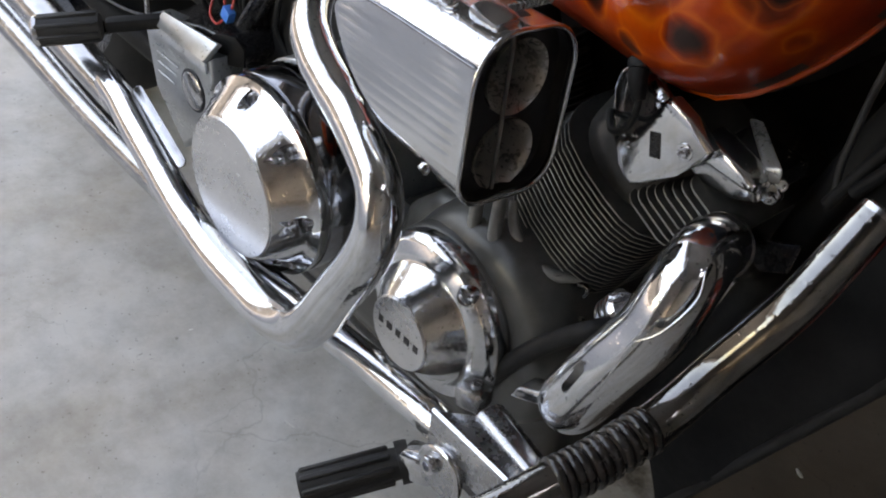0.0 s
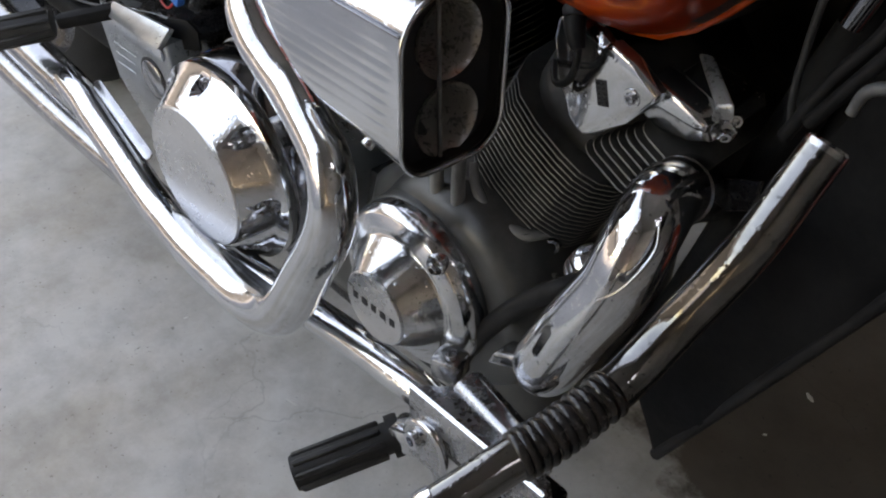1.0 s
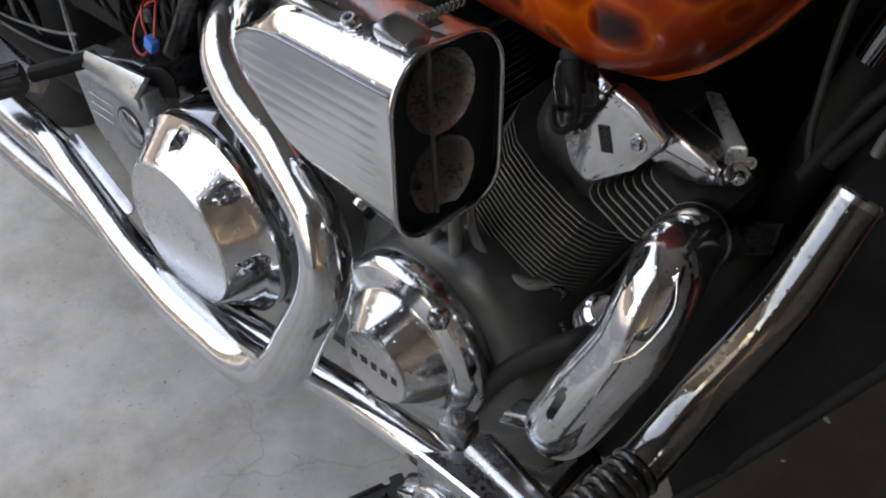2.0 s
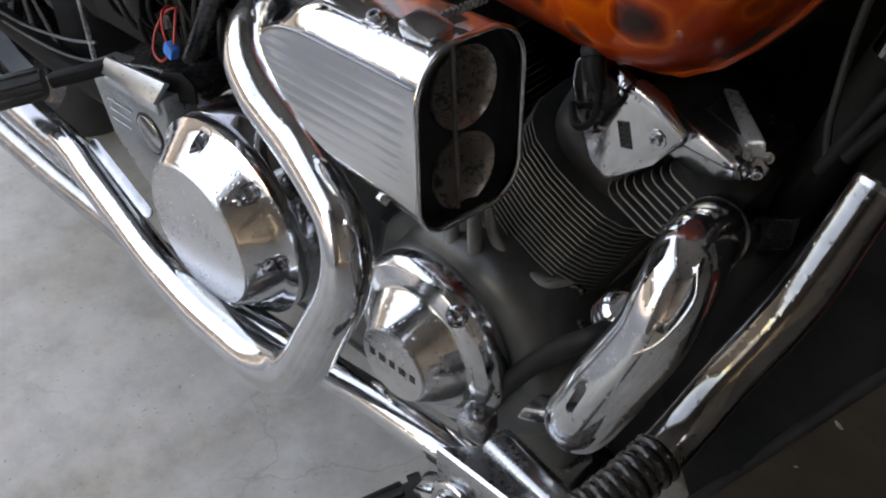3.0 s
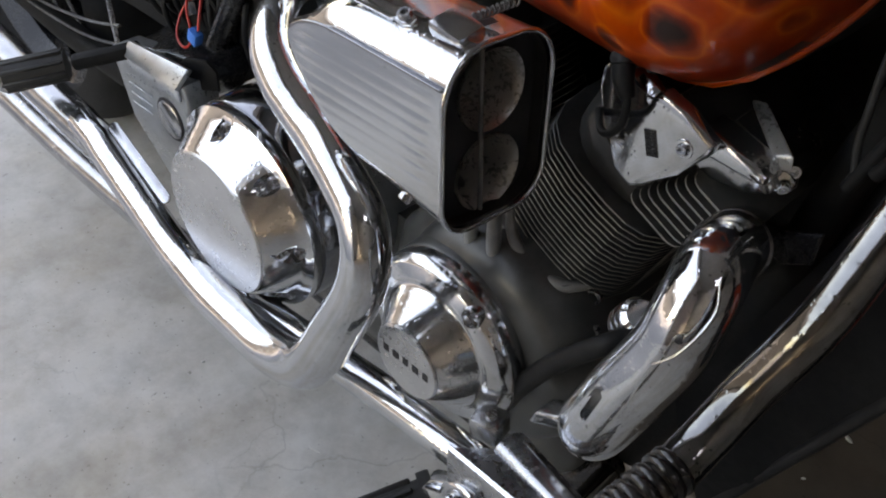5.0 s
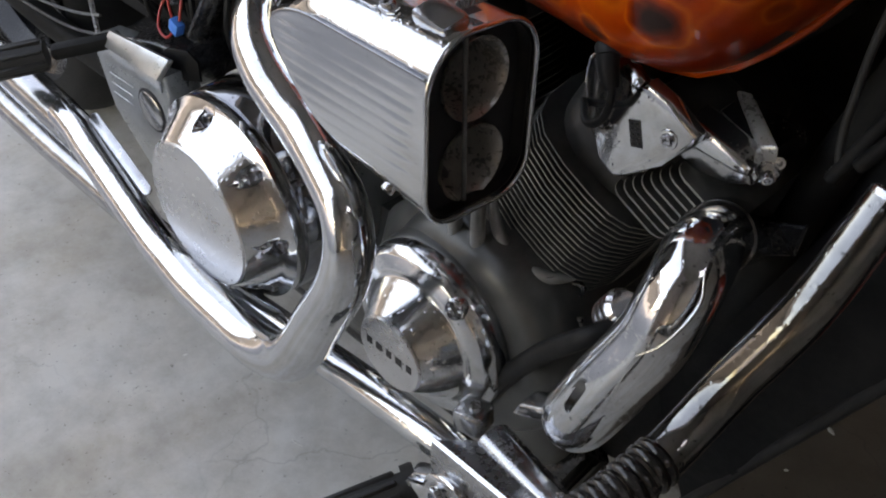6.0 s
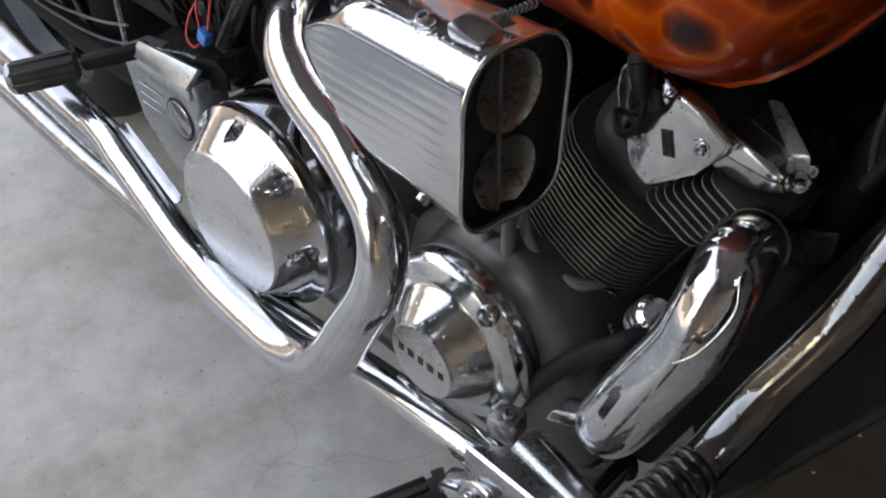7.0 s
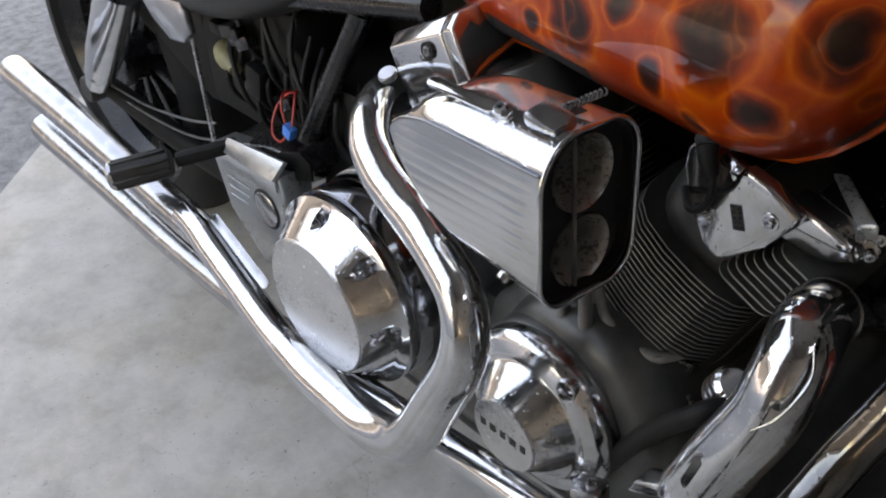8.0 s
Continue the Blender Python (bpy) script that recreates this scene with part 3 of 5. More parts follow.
# crank cover
KX, KZ = 0.2645, 0.360
crank = part("crank_cover", lathe([(0.0375, 0.2410), (0.0395, 0.2392), (0.0600, 0.2135), (0.0618, 0.2118), (0.0640, 0.2108), (0.0662, 0.2112), (0.0690, 0.2100), (0.0790, 0.2070), (0.0812, 0.2058), (0.0852, 0.1990), (0.0862, 0.1970), (0.0862, 0.180), (0, 0.180), (0, 0.2410)], (KX, 0, KZ), OUT, 96), WORN_CHROME, bike, "stepped chrome crank end cover with a raised cap")
part("cap", lathe([(0, 0.2430), (0.0370, 0.2430), (0.0384, 0.2415), (0.038, 0.236), (0, 0.236)], (KX, 0, KZ), OUT, 64), SATIN_CAP, crank, "flat satin cap with a row of dark marks")
for k in range(5):
    part("mark", box(0.0078 if k % 2 else 0.0068, 0.0010, 0.0085, Matrix.Translation((KX - 0.0252 + 0.0126 * k, -0.2432, KZ + 0.001)), 0.0004, 1), LETTER, crank)
wells = []
for a in (55, -32.7, 168, 236):
    a = radians(a)
    p = Vector((KX + 0.0745 * math.cos(a), 0, KZ + 0.0745 * math.sin(a)))
    part("bolt_boss", lathe([(0.0085, 0.195), (0.0085, 0.2078), (0.0092, 0.2088), (0.0100, 0.2088), (0.0108, 0.2074), (0.0110, 0.190)], p, OUT, 28), WORN_CHROME, crank)
    wells.append(lathe([(0, 0.1980), (0.0088, 0.1980), (0.0088, 0.26), (0, 0.26)], p, OUT, 24))
    bolt(crank, p + Vector((0, -0.1978, 0)), OUT, 0.0060)
carve(crank, wells)
part("collar", lathe([(0, 0.1860), (0.0868, 0.1860), (0.0880, 0.1845), (0.0890, 0.1500), (0, 0.1500)], (KX, 0, KZ), OUT, 80), ENGINE, bike, "dark satin collar behind the crank cover")
part("crankcase", lathe([(0, 0.1835), (0.0800, 0.1835), (0.0900, 0.1820), (0.0990, 0.1780), (0.1065, 0.1700), (0.1115, 0.1600), (0.1145, 0.1480), (0.1165, 0.1300), (0.1180, 0.10), (0.1180, 0.0), (0, 0.0)], (KX + 0.026, 0, KZ - 0.001), OUT, 80), ENGINE, bike, "dark satin engine crankcase")

# front cylinder, leaning forward
LEAN_F = radians(26)
UPF, FWF = Vector((math.sin(LEAN_F), 0, math.cos(LEAN_F))), Vector((math.cos(LEAN_F), 0, -math.sin(LEAN_F)))
CB = Vector((KX + 0.005, -0.060, KZ))
cyl = part("front_cylinder", slab(rounded(0.115, 0.14, 0.05), 0.20, basis(CB + UPF * 0.085, FWF, (0, 1, 0)), 0.003), ENGINE, bike, "black finned engine cylinder")
part("base_flange", slab(rounded(0.160, 0.185, 0.060, 8), 0.010, basis(CB + UPF * 0.100, FWF, (0, 1, 0)), 0.002), RIM_PAINT, cyl, "pale cylinder flange")
HALF = [(0.071, 0.0), (0.070, 0.040), (0.064, 0.062), (0.052, 0.076), (0.036, 0.083), (0.016, 0.0845), (-0.012, 0.0840), (-0.016, 0.0836), (-0.042, 0.0790), (-0.058, 0.068), (-0.068, 0.048), (-0.071, 0.020)]


def bare_edges(ob):
    """The paint is worn to bare metal along a fin's rim."""
    ob.data.materials.append(FIN_EDGE)
    for f in ob.data.polygons:
        f.material_index = 1 if abs(f.normal.z) < 0.5 else 0


FIN_LINE = HALF + [(x, -y) for x, y in HALF[:0:-1]]
fin = part("fin", slab(FIN_LINE, 0.0014, None, 0.0005, 1), FIN_PAINT, cyl)
bare_edges(fin)
fin.matrix_basis = basis(CB + UPF * 0.117, FWF, (0, 1, 0))
for k in range(1, 17):
    share("fin", fin.data, cyl, basis(CB + UPF * (0.117 + 0.0062 * k), FWF, (0, 1, 0)))
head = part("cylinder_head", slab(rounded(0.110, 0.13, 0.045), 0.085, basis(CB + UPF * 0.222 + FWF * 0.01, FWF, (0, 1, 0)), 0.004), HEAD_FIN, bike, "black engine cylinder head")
hfin = part("fin", slab(rounded(0.054, 0.160, 0.011, 6), 0.0018, None, 0.0006, 2), FIN_PAINT, head)
bare_edges(hfin)
hfin.matrix_basis = basis(CB + UPF * 0.233 + FWF * 0.0487, FWF, (0, 1, 0))
for k in range(1, 8):
    share("fin", hfin.data, head, basis(CB + UPF * (0.233 + 0.0081 * k) + FWF * (0.0487 + 0.0034 * k), FWF, (0, 1, 0)))

# rear cylinder, leaning back, mostly behind the pipe
UPR, FWR = Vector((-math.sin(LEAN_F), 0, math.cos(LEAN_F))), Vector((math.cos(LEAN_F), 0, math.sin(LEAN_F)))
RB = Vector((KX - 0.02, -0.050, KZ))
rcyl = part("rear_cylinder", slab(rounded(0.115, 0.13, 0.05), 0.20, basis(RB + UPR * 0.09, FWR, (0, 1, 0)), 0.003), ENGINE, bike, "black finned engine cylinder")
for k in range(0, 17):
    share("fin", fin.data, rcyl, basis(RB + UPR * (0.117 + 0.0062 * k), FWR, (0, 1, 0)))


def plate(name, pts, y_out, y_in, material, parent, label="", bevel=0.004):
    """A bevelled plate with an outline in x and z, standing from y_in out to y_out."""
    bm = slab([(x, z) for x, z in pts], y_in - y_out, None, bevel, 3)
    bm.transform(Matrix(((1, 0, 0, 0), (0, 0, 1, y_out), (0, 1, 0, 0), (0, 0, 0, 1))))
    return part(name, bm, material, parent, label)


# polished covers on the front cylinder head
rocker = plate("rocker_cover", [(0.361, 0.642), (0.363, 0.658), (0.372, 0.668), (0.384, 0.667), (0.389, 0.660), (0.4025, 0.6465), (0.412, 0.6590), (0.431, 0.653), (0.4545, 0.638), (0.453, 0.630), (0.434, 0.606), (0.408, 0.581), (0.398, 0.576), (0.391, 0.579), (0.382, 0.586), (0.376, 0.600), (0.3745, 0.613), (0.365, 0.626)], -0.149, -0.136, POLISHED, bike, "polished three-cornered rocker cover", 0.004)
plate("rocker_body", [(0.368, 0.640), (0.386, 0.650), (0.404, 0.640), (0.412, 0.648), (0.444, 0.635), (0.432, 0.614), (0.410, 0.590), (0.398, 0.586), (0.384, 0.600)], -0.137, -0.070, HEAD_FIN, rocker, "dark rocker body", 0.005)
part("top_facet", prism([(0.3879, -0.1457, 0.6589), (0.3915, -0.1418, 0.6634), (0.4075, -0.1441, 0.6567), (0.4040, -0.1515, 0.6473)], [(0.3890, -0.1250, 0.6480), (0.3915, -0.1220, 0.6520), (0.4070, -0.1240, 0.6460), (0.4040, -0.1300, 0.6390)], 0.0010), CHROME, rocker, "bright sloping facet")
emblem = box(0.0095, 0.0014, 0.0200, Matrix.Translation((0.4100, -0.1492, 0.6195)) @ Matrix.Rotation(radians(-16), 4, "Y"), 0.0006)
part("emblem", emblem, LETTER, rocker, "small dark grid emblem")
for k in range(10):
    m = Matrix.Translation((0.4100, -0.1500, 0.6195)) @ Matrix.Rotation(radians(-16), 4, "Y") @ Matrix.Translation((0.0022 * (1 if k % 2 else -1), 0, -0.0074 + 0.0037 * (k // 2)))
    part("emblem_bar", box(0.0030, 0.0008, 0.0022, m, 0.0003, 1), FRAME, rocker)
part("bolt_well", lathe([(0, 0.1490), (0.0048, 0.1490), (0.0048, 0.1500), (0.0068, 0.1500), (0.0074, 0.1484)], (0.4345, 0, 0.6270), OUT, 24), CHROME, rocker)
bolt(rocker, (0.4345, -0.1490, 0.6270), OUT, 0.0042)
plate("nose_arm", [(0.437, 0.6385), (0.446, 0.6365), (0.481, 0.6270), (0.4865, 0.6225), (0.486, 0.6165), (0.478, 0.6145), (0.443, 0.6175), (0.436, 0.6230)], -0.134, -0.108, CHROME, rocker, "polished arm on the cylinder head", 0.0040)
plate("nose_base", [(0.433, 0.6210), (0.482, 0.6160), (0.487, 0.6060), (0.470, 0.5980), (0.440, 0.5960), (0.428, 0.6030)], -0.127, -0.050, CHROME_DUSTY, rocker, "", 0.0050)
part("nose_box", prism([(0.4400, -0.116, 0.6245), (0.4840, -0.116, 0.6260), (0.4850, -0.112, 0.6000), (0.4400, -0.112, 0.6000)], [(0.4160, -0.080, 0.6220), (0.4420, -0.080, 0.6370), (0.4600, -0.078, 0.6000), (0.4200, -0.078, 0.5950)], 0.0020), POLISHED, rocker, "polished sloping end box")
part("nose_ridge", prism([(0.4385, -0.0800, 0.6385), (0.4500, -0.0790, 0.6410), (0.4560, -0.0790, 0.6300), (0.4400, -0.0790, 0.6300)], [(0.4810, -0.1160, 0.6290), (0.4930, -0.1150, 0.6350), (0.4955, -0.1150, 0.6220), (0.4820, -0.1150, 0.6180)], 0.0022), CAST, rocker, "pale raised ridge")
bolt(rocker, (0.4890, -0.100, 0.6150), (0.5, -0.8, 0.2), 0.0050, CHROME)
bolt(rocker, (0.4900, -0.113, 0.6090), (0.6, -0.7, -0.2), 0.0042, CHROME)
part("nose_lug", slab(rounded(0.030, 0.014, 0.006, 5), 0.012, basis((0.480, -0.104, 0.609), (0.95, 0.0, -0.30), (0.25, 0.35, 0.9)) @ Matrix.Translation((0, 0, -0.006)), 0.0025, 2), CHROME, rocker)
part("spark_lead", tube([(0.3955, -0.1640, 0.654, 0.0028), (0.3975, -0.1665, 0.648, 0.0028), (0.3972, -0.1670, 0.641, 0.0028), (0.3940, -0.1670, 0.631, 0.0028), (0.3860, -0.1660, 0.623, 0.0028), (0.3770, -0.1620, 0.621, 0.0028), (0.3640, -0.1480, 0.6240, 0.0028)], 14, 5), HOSE, bike, "black spark plug lead")
part("plug_cap", tube([(0.376, -0.138, 0.696, 0.0070), (0.3815, -0.152, 0.681, 0.0078), (0.3865, -0.1595, 0.668, 0.0076), (0.3920, -0.1625, 0.659, 0.0064), (0.3960, -0.1640, 0.6535, 0.0046)], 20, 5), HOSE, bike, "black rubber spark plug cap")
part("cap_skirt", lathe([(0, 0.0), (0.0095, 0.0), (0.0108, 0.003), (0.0098, 0.008), (0, 0.008)], (0.3835, -0.154, 0.678), (0.45, -0.5, -0.75), 20), HOSE, bike)

# crankcase details
plate("crankcase_shoulder", [(0.150, 0.400), (0.190, 0.440), (0.240, 0.452), (0.290, 0.452), (0.330, 0.448), (0.372, 0.440), (0.395, 0.400), (0.390, 0.330), (0.330, 0.280), (0.20, 0.270), (0.13, 0.320)], -0.152, 0.02, ENGINE, bike, "dark satin crankcase shoulder", 0.022)
for x, z in ((0.268, 0.448), (0.294, 0.450)):
    part("stud", tube([(x, -0.168, z, 0.0068), (x - 0.002, -0.168, z + 0.030, 0.0062), (x - 0.005, -0.164, z + 0.070, 0.0062)], 16, 3), RIM_PAINT, bike, "pale round post on the crankcase")
part("base_rim", tube([(0.2900, -0.1480, 0.4930, 0.0035), (0.2980, -0.1530, 0.4800, 0.0048), (0.3060, -0.1550, 0.4700, 0.0052), (0.3180, -0.1555, 0.4612, 0.0054), (0.3360, -0.1545, 0.4548, 0.0056), (0.3540, -0.1500, 0.4530, 0.0052), (0.3640, -0.1410, 0.4530, 0.0042), (0.3700, -0.1300, 0.4530, 0.0030)], 24, 6), RIM_PAINT, bike, "pale rim at the cylinder's foot")
part("case_rib", tube([(0.3535, -0.1470, 0.4560, 0.0070), (0.3560, -0.1470, 0.4430, 0.0066), (0.3590, -0.1440, 0.4300, 0.0052), (0.3610, -0.1370, 0.4150, 0.0030)], 18, 4), ENGINE, bike, "short rib on the crankcase")
bolt(bike, (0.371, -0.127, 0.440), (0.3, -0.9, 0.2), 0.0075, CHROME)
bolt(bike, (0.383, -0.140, 0.418), (0.3, -0.9, 0.2), 0.0062, STEEL)
part("oil_line", tube([(0.440, -0.165, 0.474, 0.0070), (0.422, -0.185, 0.460, 0.0085), (0.390, -0.187, 0.421, 0.0090), (0.358, -0.187, 0.371, 0.0090), (0.329, -0.185, 0.314, 0.0090), (0.315, -0.180, 0.268, 0.0090), (0.30, -0.14, 0.235, 0.0090)], 20, 6), HOSE, bike, "glossy black rubber hose")
cap_m = part("filter_body", lathe([(0, 0.0), (0.014, 0.0), (0.0155, 0.003), (0.0155, 0.034), (0.012, 0.038), (0, 0.038)], (0.418, -0.150, 0.452), (0.45, -0.25, 0.85), 28), CHROME, bike, "small banded chrome canister beside the header")
for k in range(3):
    part("band", lathe([(0.0154, 0.006 + 0.011 * k), (0.0170, 0.0065 + 0.011 * k), (0.0170, 0.0085 + 0.011 * k), (0.0154, 0.009 + 0.011 * k)], (0.418, -0.150, 0.452), (0.45, -0.25, 0.85), 28), CHROME_DUSTY, cap_m)

# air cleaner
AX, AY, AW = 0.343, -0.228, 0.100
air = new("air_cleaner")
air.parent = bike
tagged(air, "scoop-shaped chrome air cleaner with twin intakes")


def scoop(outer=0.0, steps=16, x_end=0.187):
    """The air cleaner's skin: rounded sections that shrink towards a round rear."""
    bm = bmesh.new()
    rings = []
    for k in range(steps + 1):
        u = 1 - (1 - k / steps) ** 1.0
        x = AX + (x_end - AX) * u
        e = max(0.0, 1 - (max(0.0, u - 0.55) / 0.45) ** 2.2) ** 0.5
        zlo = 0.566 + 0.020 * u + (0.650 - 0.566) * (1 - e) - 0.0
        zhi = 0.704 - 0.004 * u - (0.704 - 0.664) * (1 - e)
        w = AW - 0.012 * (1 - e)
        r = min(0.026, 0.42 * (zhi - zlo)) + outer
        rings.append([bm.verts.new((x, AY - px, (zlo + zhi) / 2 + pz)) for px, pz in corners(w + 2 * outer, zhi - zlo + 2 * outer, (1.38 * r, 1.1 * r, r, 0.95 * r), 7)])
    n = len(rings[0])
    for a, b in zip(rings, rings[1:]):
        for i in range(n):
            bm.faces.new((a[i], a[(i + 1) % n], b[(i + 1) % n], b[i]))
    bm.faces.new(rings[-1])
    return bm


def ring_mesh(outer, inner, depth, m):
    bm = bmesh.new()
    k = len(outer)
    lo, hi = [[bm.verts.new((x, y, z)) for x, y in o] for o, z in ((outer, 0), (outer, depth))]
    li, hj = [[bm.verts.new((x, y, z)) for x, y in o] for o, z in ((inner, 0), (inner, depth))]
    for i in range(k):
        j = (i + 1) % k
        bm.faces.new((lo[i], lo[j], hi[j], hi[i]))
        bm.faces.new((li[j], li[i], hj[i], hj[j]))
        bm.faces.new((hi[i], hi[j], hj[j], hj[i]))
        bm.faces.new((lo[j], lo[i], li[i], li[j]))
    bm.transform(m)
    return bm


part("body", scoop(), CHROME, air, "polished chrome scoop")
mouth = basis((AX - 0.004, AY, 0.635), (0, -1, 0), (0, 0, 1))
lip = corners(0.1010, 0.1390, (0.0390, 0.0340, 0.0300, 0.0285), 9)
lip = [mouth @ Vector((x, y, -0.0035)) for x, y in lip]
part("rim", tube([(*p, 0.0021) for p in lip + lip[:2]], 10, 1), CHROME, air, "thin bright lip round the mouth")
part("liner", ring_mesh(corners(0.0990, 0.1370, (0.0380, 0.0330, 0.0290, 0.0275), 7), corners(0.0965, 0.1345, (0.0366, 0.0318, 0.0278, 0.0263), 7), 0.024, mouth), BLACK, air, "black inner lining")
bm = slab(corners(0.0980, 0.1360, (0.0375, 0.0325, 0.0285, 0.0270), 7), 0.003, basis((AX - 0.014, AY, 0.635), (0, -1, 0), (0, 0, 1)))
intake = part("intake_plate", bm, BLACK, air, "black plate round the intakes")
BORE_Y, BORES = -0.2225, (0.6610, 0.5955)
carve(intake, [lathe([(0, -0.05), (0.0306, -0.05), (0.0306, 0.05), (0, 0.05)], (AX - 0.014, BORE_Y, z), (1, 0, 0), 44) for z in BORES])
for z in BORES:
    part("intake_port", lathe([(0.0306, -0.0010), (0.0304, 0.0), (0.0296, -0.0008), (0.0276, -0.0040), (0.0262, -0.0085), (0.0254, -0.0150), (0.0250, -0.026)], (AX - 0.011, BORE_Y, z), (1, 0, 0), 56), CAST, air, "flared dull metal intake mouth")
    part("throat", lathe([(0.0252, -0.025), (0.0240, -0.075), (0.0, -0.075)], (AX - 0.011, BORE_Y, z), (1, 0, 0), 36), CAST, air, "dull metal throat")
    part("throttle_plate", lathe([(0, -0.050), (0.0235, -0.050), (0.0238, -0.051), (0.0235, -0.052), (0, -0.052)], (AX - 0.011, BORE_Y, z), (1, 0, 0), 36), CAST, air, "dull round throttle plate")
part("flap_shaft", rod((AX - 0.009, -0.2320, 0.569), (AX - 0.009, -0.2375, 0.700), 0.0018, 10), GREY_WIRE, air)
# ribbed outer face
def panel_top(x, x_rear=0.188):
    return 0.660 + 0.0215 * max(0.0, 1 - max(0.0, 1 - (x - x_rear) / 0.050) ** 2) ** 0.60 - 0.010 * max(0.0, x - 0.25)


def ribbed_face(x_rear=0.188, x_front=0.3415, y=-0.2788):
    """A flat polished panel with nine lengthwise ribs that taper off at both ends, and a round rear end."""
    bm = bmesh.new()
    cols = []
    for i in range(47):
        u = i / 46
        x = x_rear + (x_front - x_rear) * u ** 1.4 + 0.0003
        lo = 0.660 - 0.0640 * max(0.0, 1 - max(0.0, 1 - (x - x_rear) / 0.075) ** 2) ** 0.75
        hi = panel_top(x)
        col = [bm.verts.new((x, y + 0.004, lo))]
        for j in range(121):
            z = lo + (hi - lo) * j / 120
            near = min(1.0, max(0.0, (z - lo - 0.003) / 0.004), max(0.0, (hi - z - 0.002) / 0.004))
            ends = min(1.0, max(0.0, (x_front - 0.012 - x) / 0.012), max(0.0, (x - x_rear - 0.004) / 0.012))
            tail = max(0.0, 1 - min(x - x_rear, x_front - x) / 0.040)
            rib = (0.15 + 0.85 * tail) * abs(math.sin(math.pi * (z - 0.5985) / 0.0098)) ** 0.8 * (near * ends) ** 0.5
            col.append(bm.verts.new((x, y - 0.00085 * rib, z)))
        col.append(bm.verts.new((x, y + 0.004, hi)))
        cols.append(col)
    for a, b in zip(cols, cols[1:]):
        for j in range(len(a) - 1):
            bm.faces.new((a[j], a[j + 1], b[j + 1], b[j]))
    bm.faces.new(cols[0])
    bm.faces.new(cols[-1][::-1])
    return bm


part("panel_edge", tube([(x, -0.2778, panel_top(x) + 0.0006, 0.0015) for x in (0.192, 0.200, 0.212, 0.228, 0.250, 0.280, 0.310, 0.3405)], 10, 4), DARK_CHROME, air, "dark seam along the side panel")
face = part("ribbed_panel", ribbed_face(), PANEL, air, "satin chrome side panel with shallow ribs")
bolt(air, (0.2840, -0.2545, 0.7025), (0, -0.37, 0.93), 0.0050, STEEL)
part("screw_lug", slab([(-0.012, -0.004), (0.004, -0.0055), (0.0085, -0.003), (0.0085, 0.003), (0.004, 0.0055), (-0.012, 0.004)], 0.0030, basis((0.2840, -0.2545, 0.7005), (1, 0, 0), (0, 0.93, 0.37)), 0.0010, 2), CHROME, air, "chrome lug round the lid screw")
bolt(air, (0.300, -0.2700, 0.578), (0, -0.85, -0.5), 0.0050, CHROME)
part("top_trim", slab(rounded(0.070, 0.0100, 0.0045, 5), 0.0022, basis((0.2460, -0.2555, 0.7010), (1, 0, 0), (0, 0.93, 0.37)), 0.0010, 2), CHROME, air, "raised chrome trim strip")
part("top_bracket", box(0.030, 0.024, 0.011, Matrix.Translation((0.318, -0.243, 0.7045)) @ Matrix.Rotation(radians(6), 4, "Y") @ Matrix.Rotation(radians(14), 4, "X"), 0.004), CHROME_DUSTY, air, "bright mounting bracket")
part("spring", tube([(0.315 + 0.0004 * k + 0.0026 * math.cos(k * 1.5), -0.226 + 0.0006 * k, 0.7065 + 0.00030 * k + 0.0026 * math.sin(k * 1.5), 0.0009) for k in range(40)], 6, 2), GREY_WIRE, air, "small coil spring")

# the whole cleaner leans inward a little
LEAN = Matrix(((1, 0, 0, 0), (0, 1, 0, 0), (0, -0.095, 1, -0.095 * 0.279), (0, 0, 0, 1)))
for ob in air.children_recursive:
    if ob.name.startswith("bolt"):
        ob.matrix_basis = Matrix.Translation((LEAN @ ob.matrix_basis.translation) - ob.matrix_basis.translation) @ ob.matrix_basis
    else:
        ob.data.transform(LEAN)

# rear cylinder's polished cap behind the air cleaner
def on_rear(f, y, u):
    p = RB + FWR * f + UPR * u
    return (p.x, y, p.z)


def rear_block(f0, f1):
    loops = [[on_rear(f, y, u) for y, u in ((-0.140, 0.270), (-0.140, 0.342), (-0.126, 0.3535), (-0.060, 0.356), (-0.060, 0.270))] for f in (f0, f1)]
    return prism(loops[0], loops[1], 0.0025)


rear_cap = part("rear_rocker_cover", rear_block(-0.092, -0.0055), CHROME, bike, "polished rear rocker cover with a bevelled top")
part("side_lid", rear_block(-0.0025, 0.012), CHROME, rear_cap)
part("corner_post", tube([(*on_rear(-0.078, -0.132, 0.26), 0.010), (*on_rear(-0.079, -0.130, 0.31), 0.010), (*on_rear(-0.079, -0.126, 0.346), 0.008)], 18, 3), CHROME, rear_cap)
part("bolt_well", lathe([(0, 0.0), (0.006, 0.0), (0.006, 0.003), (0.0085, 0.0028), (0.0090, -0.002)], on_rear(-0.030, -0.1405, 0.3296), OUT, 22), BLACK, rear_cap)
bolt(rear_cap, on_rear(-0.030, -0.1400, 0.3296), OUT, 0.0050)
part("thumb_screw", lathe([(0, 0), (0.0085, 0), (0.0098, 0.002), (0.0098, 0.005), (0.0085, 0.007), (0, 0.007)], (0.042, -0.165, 0.6150), (0, -0.4, 0.9), 22), CHROME_DUSTY, bike)

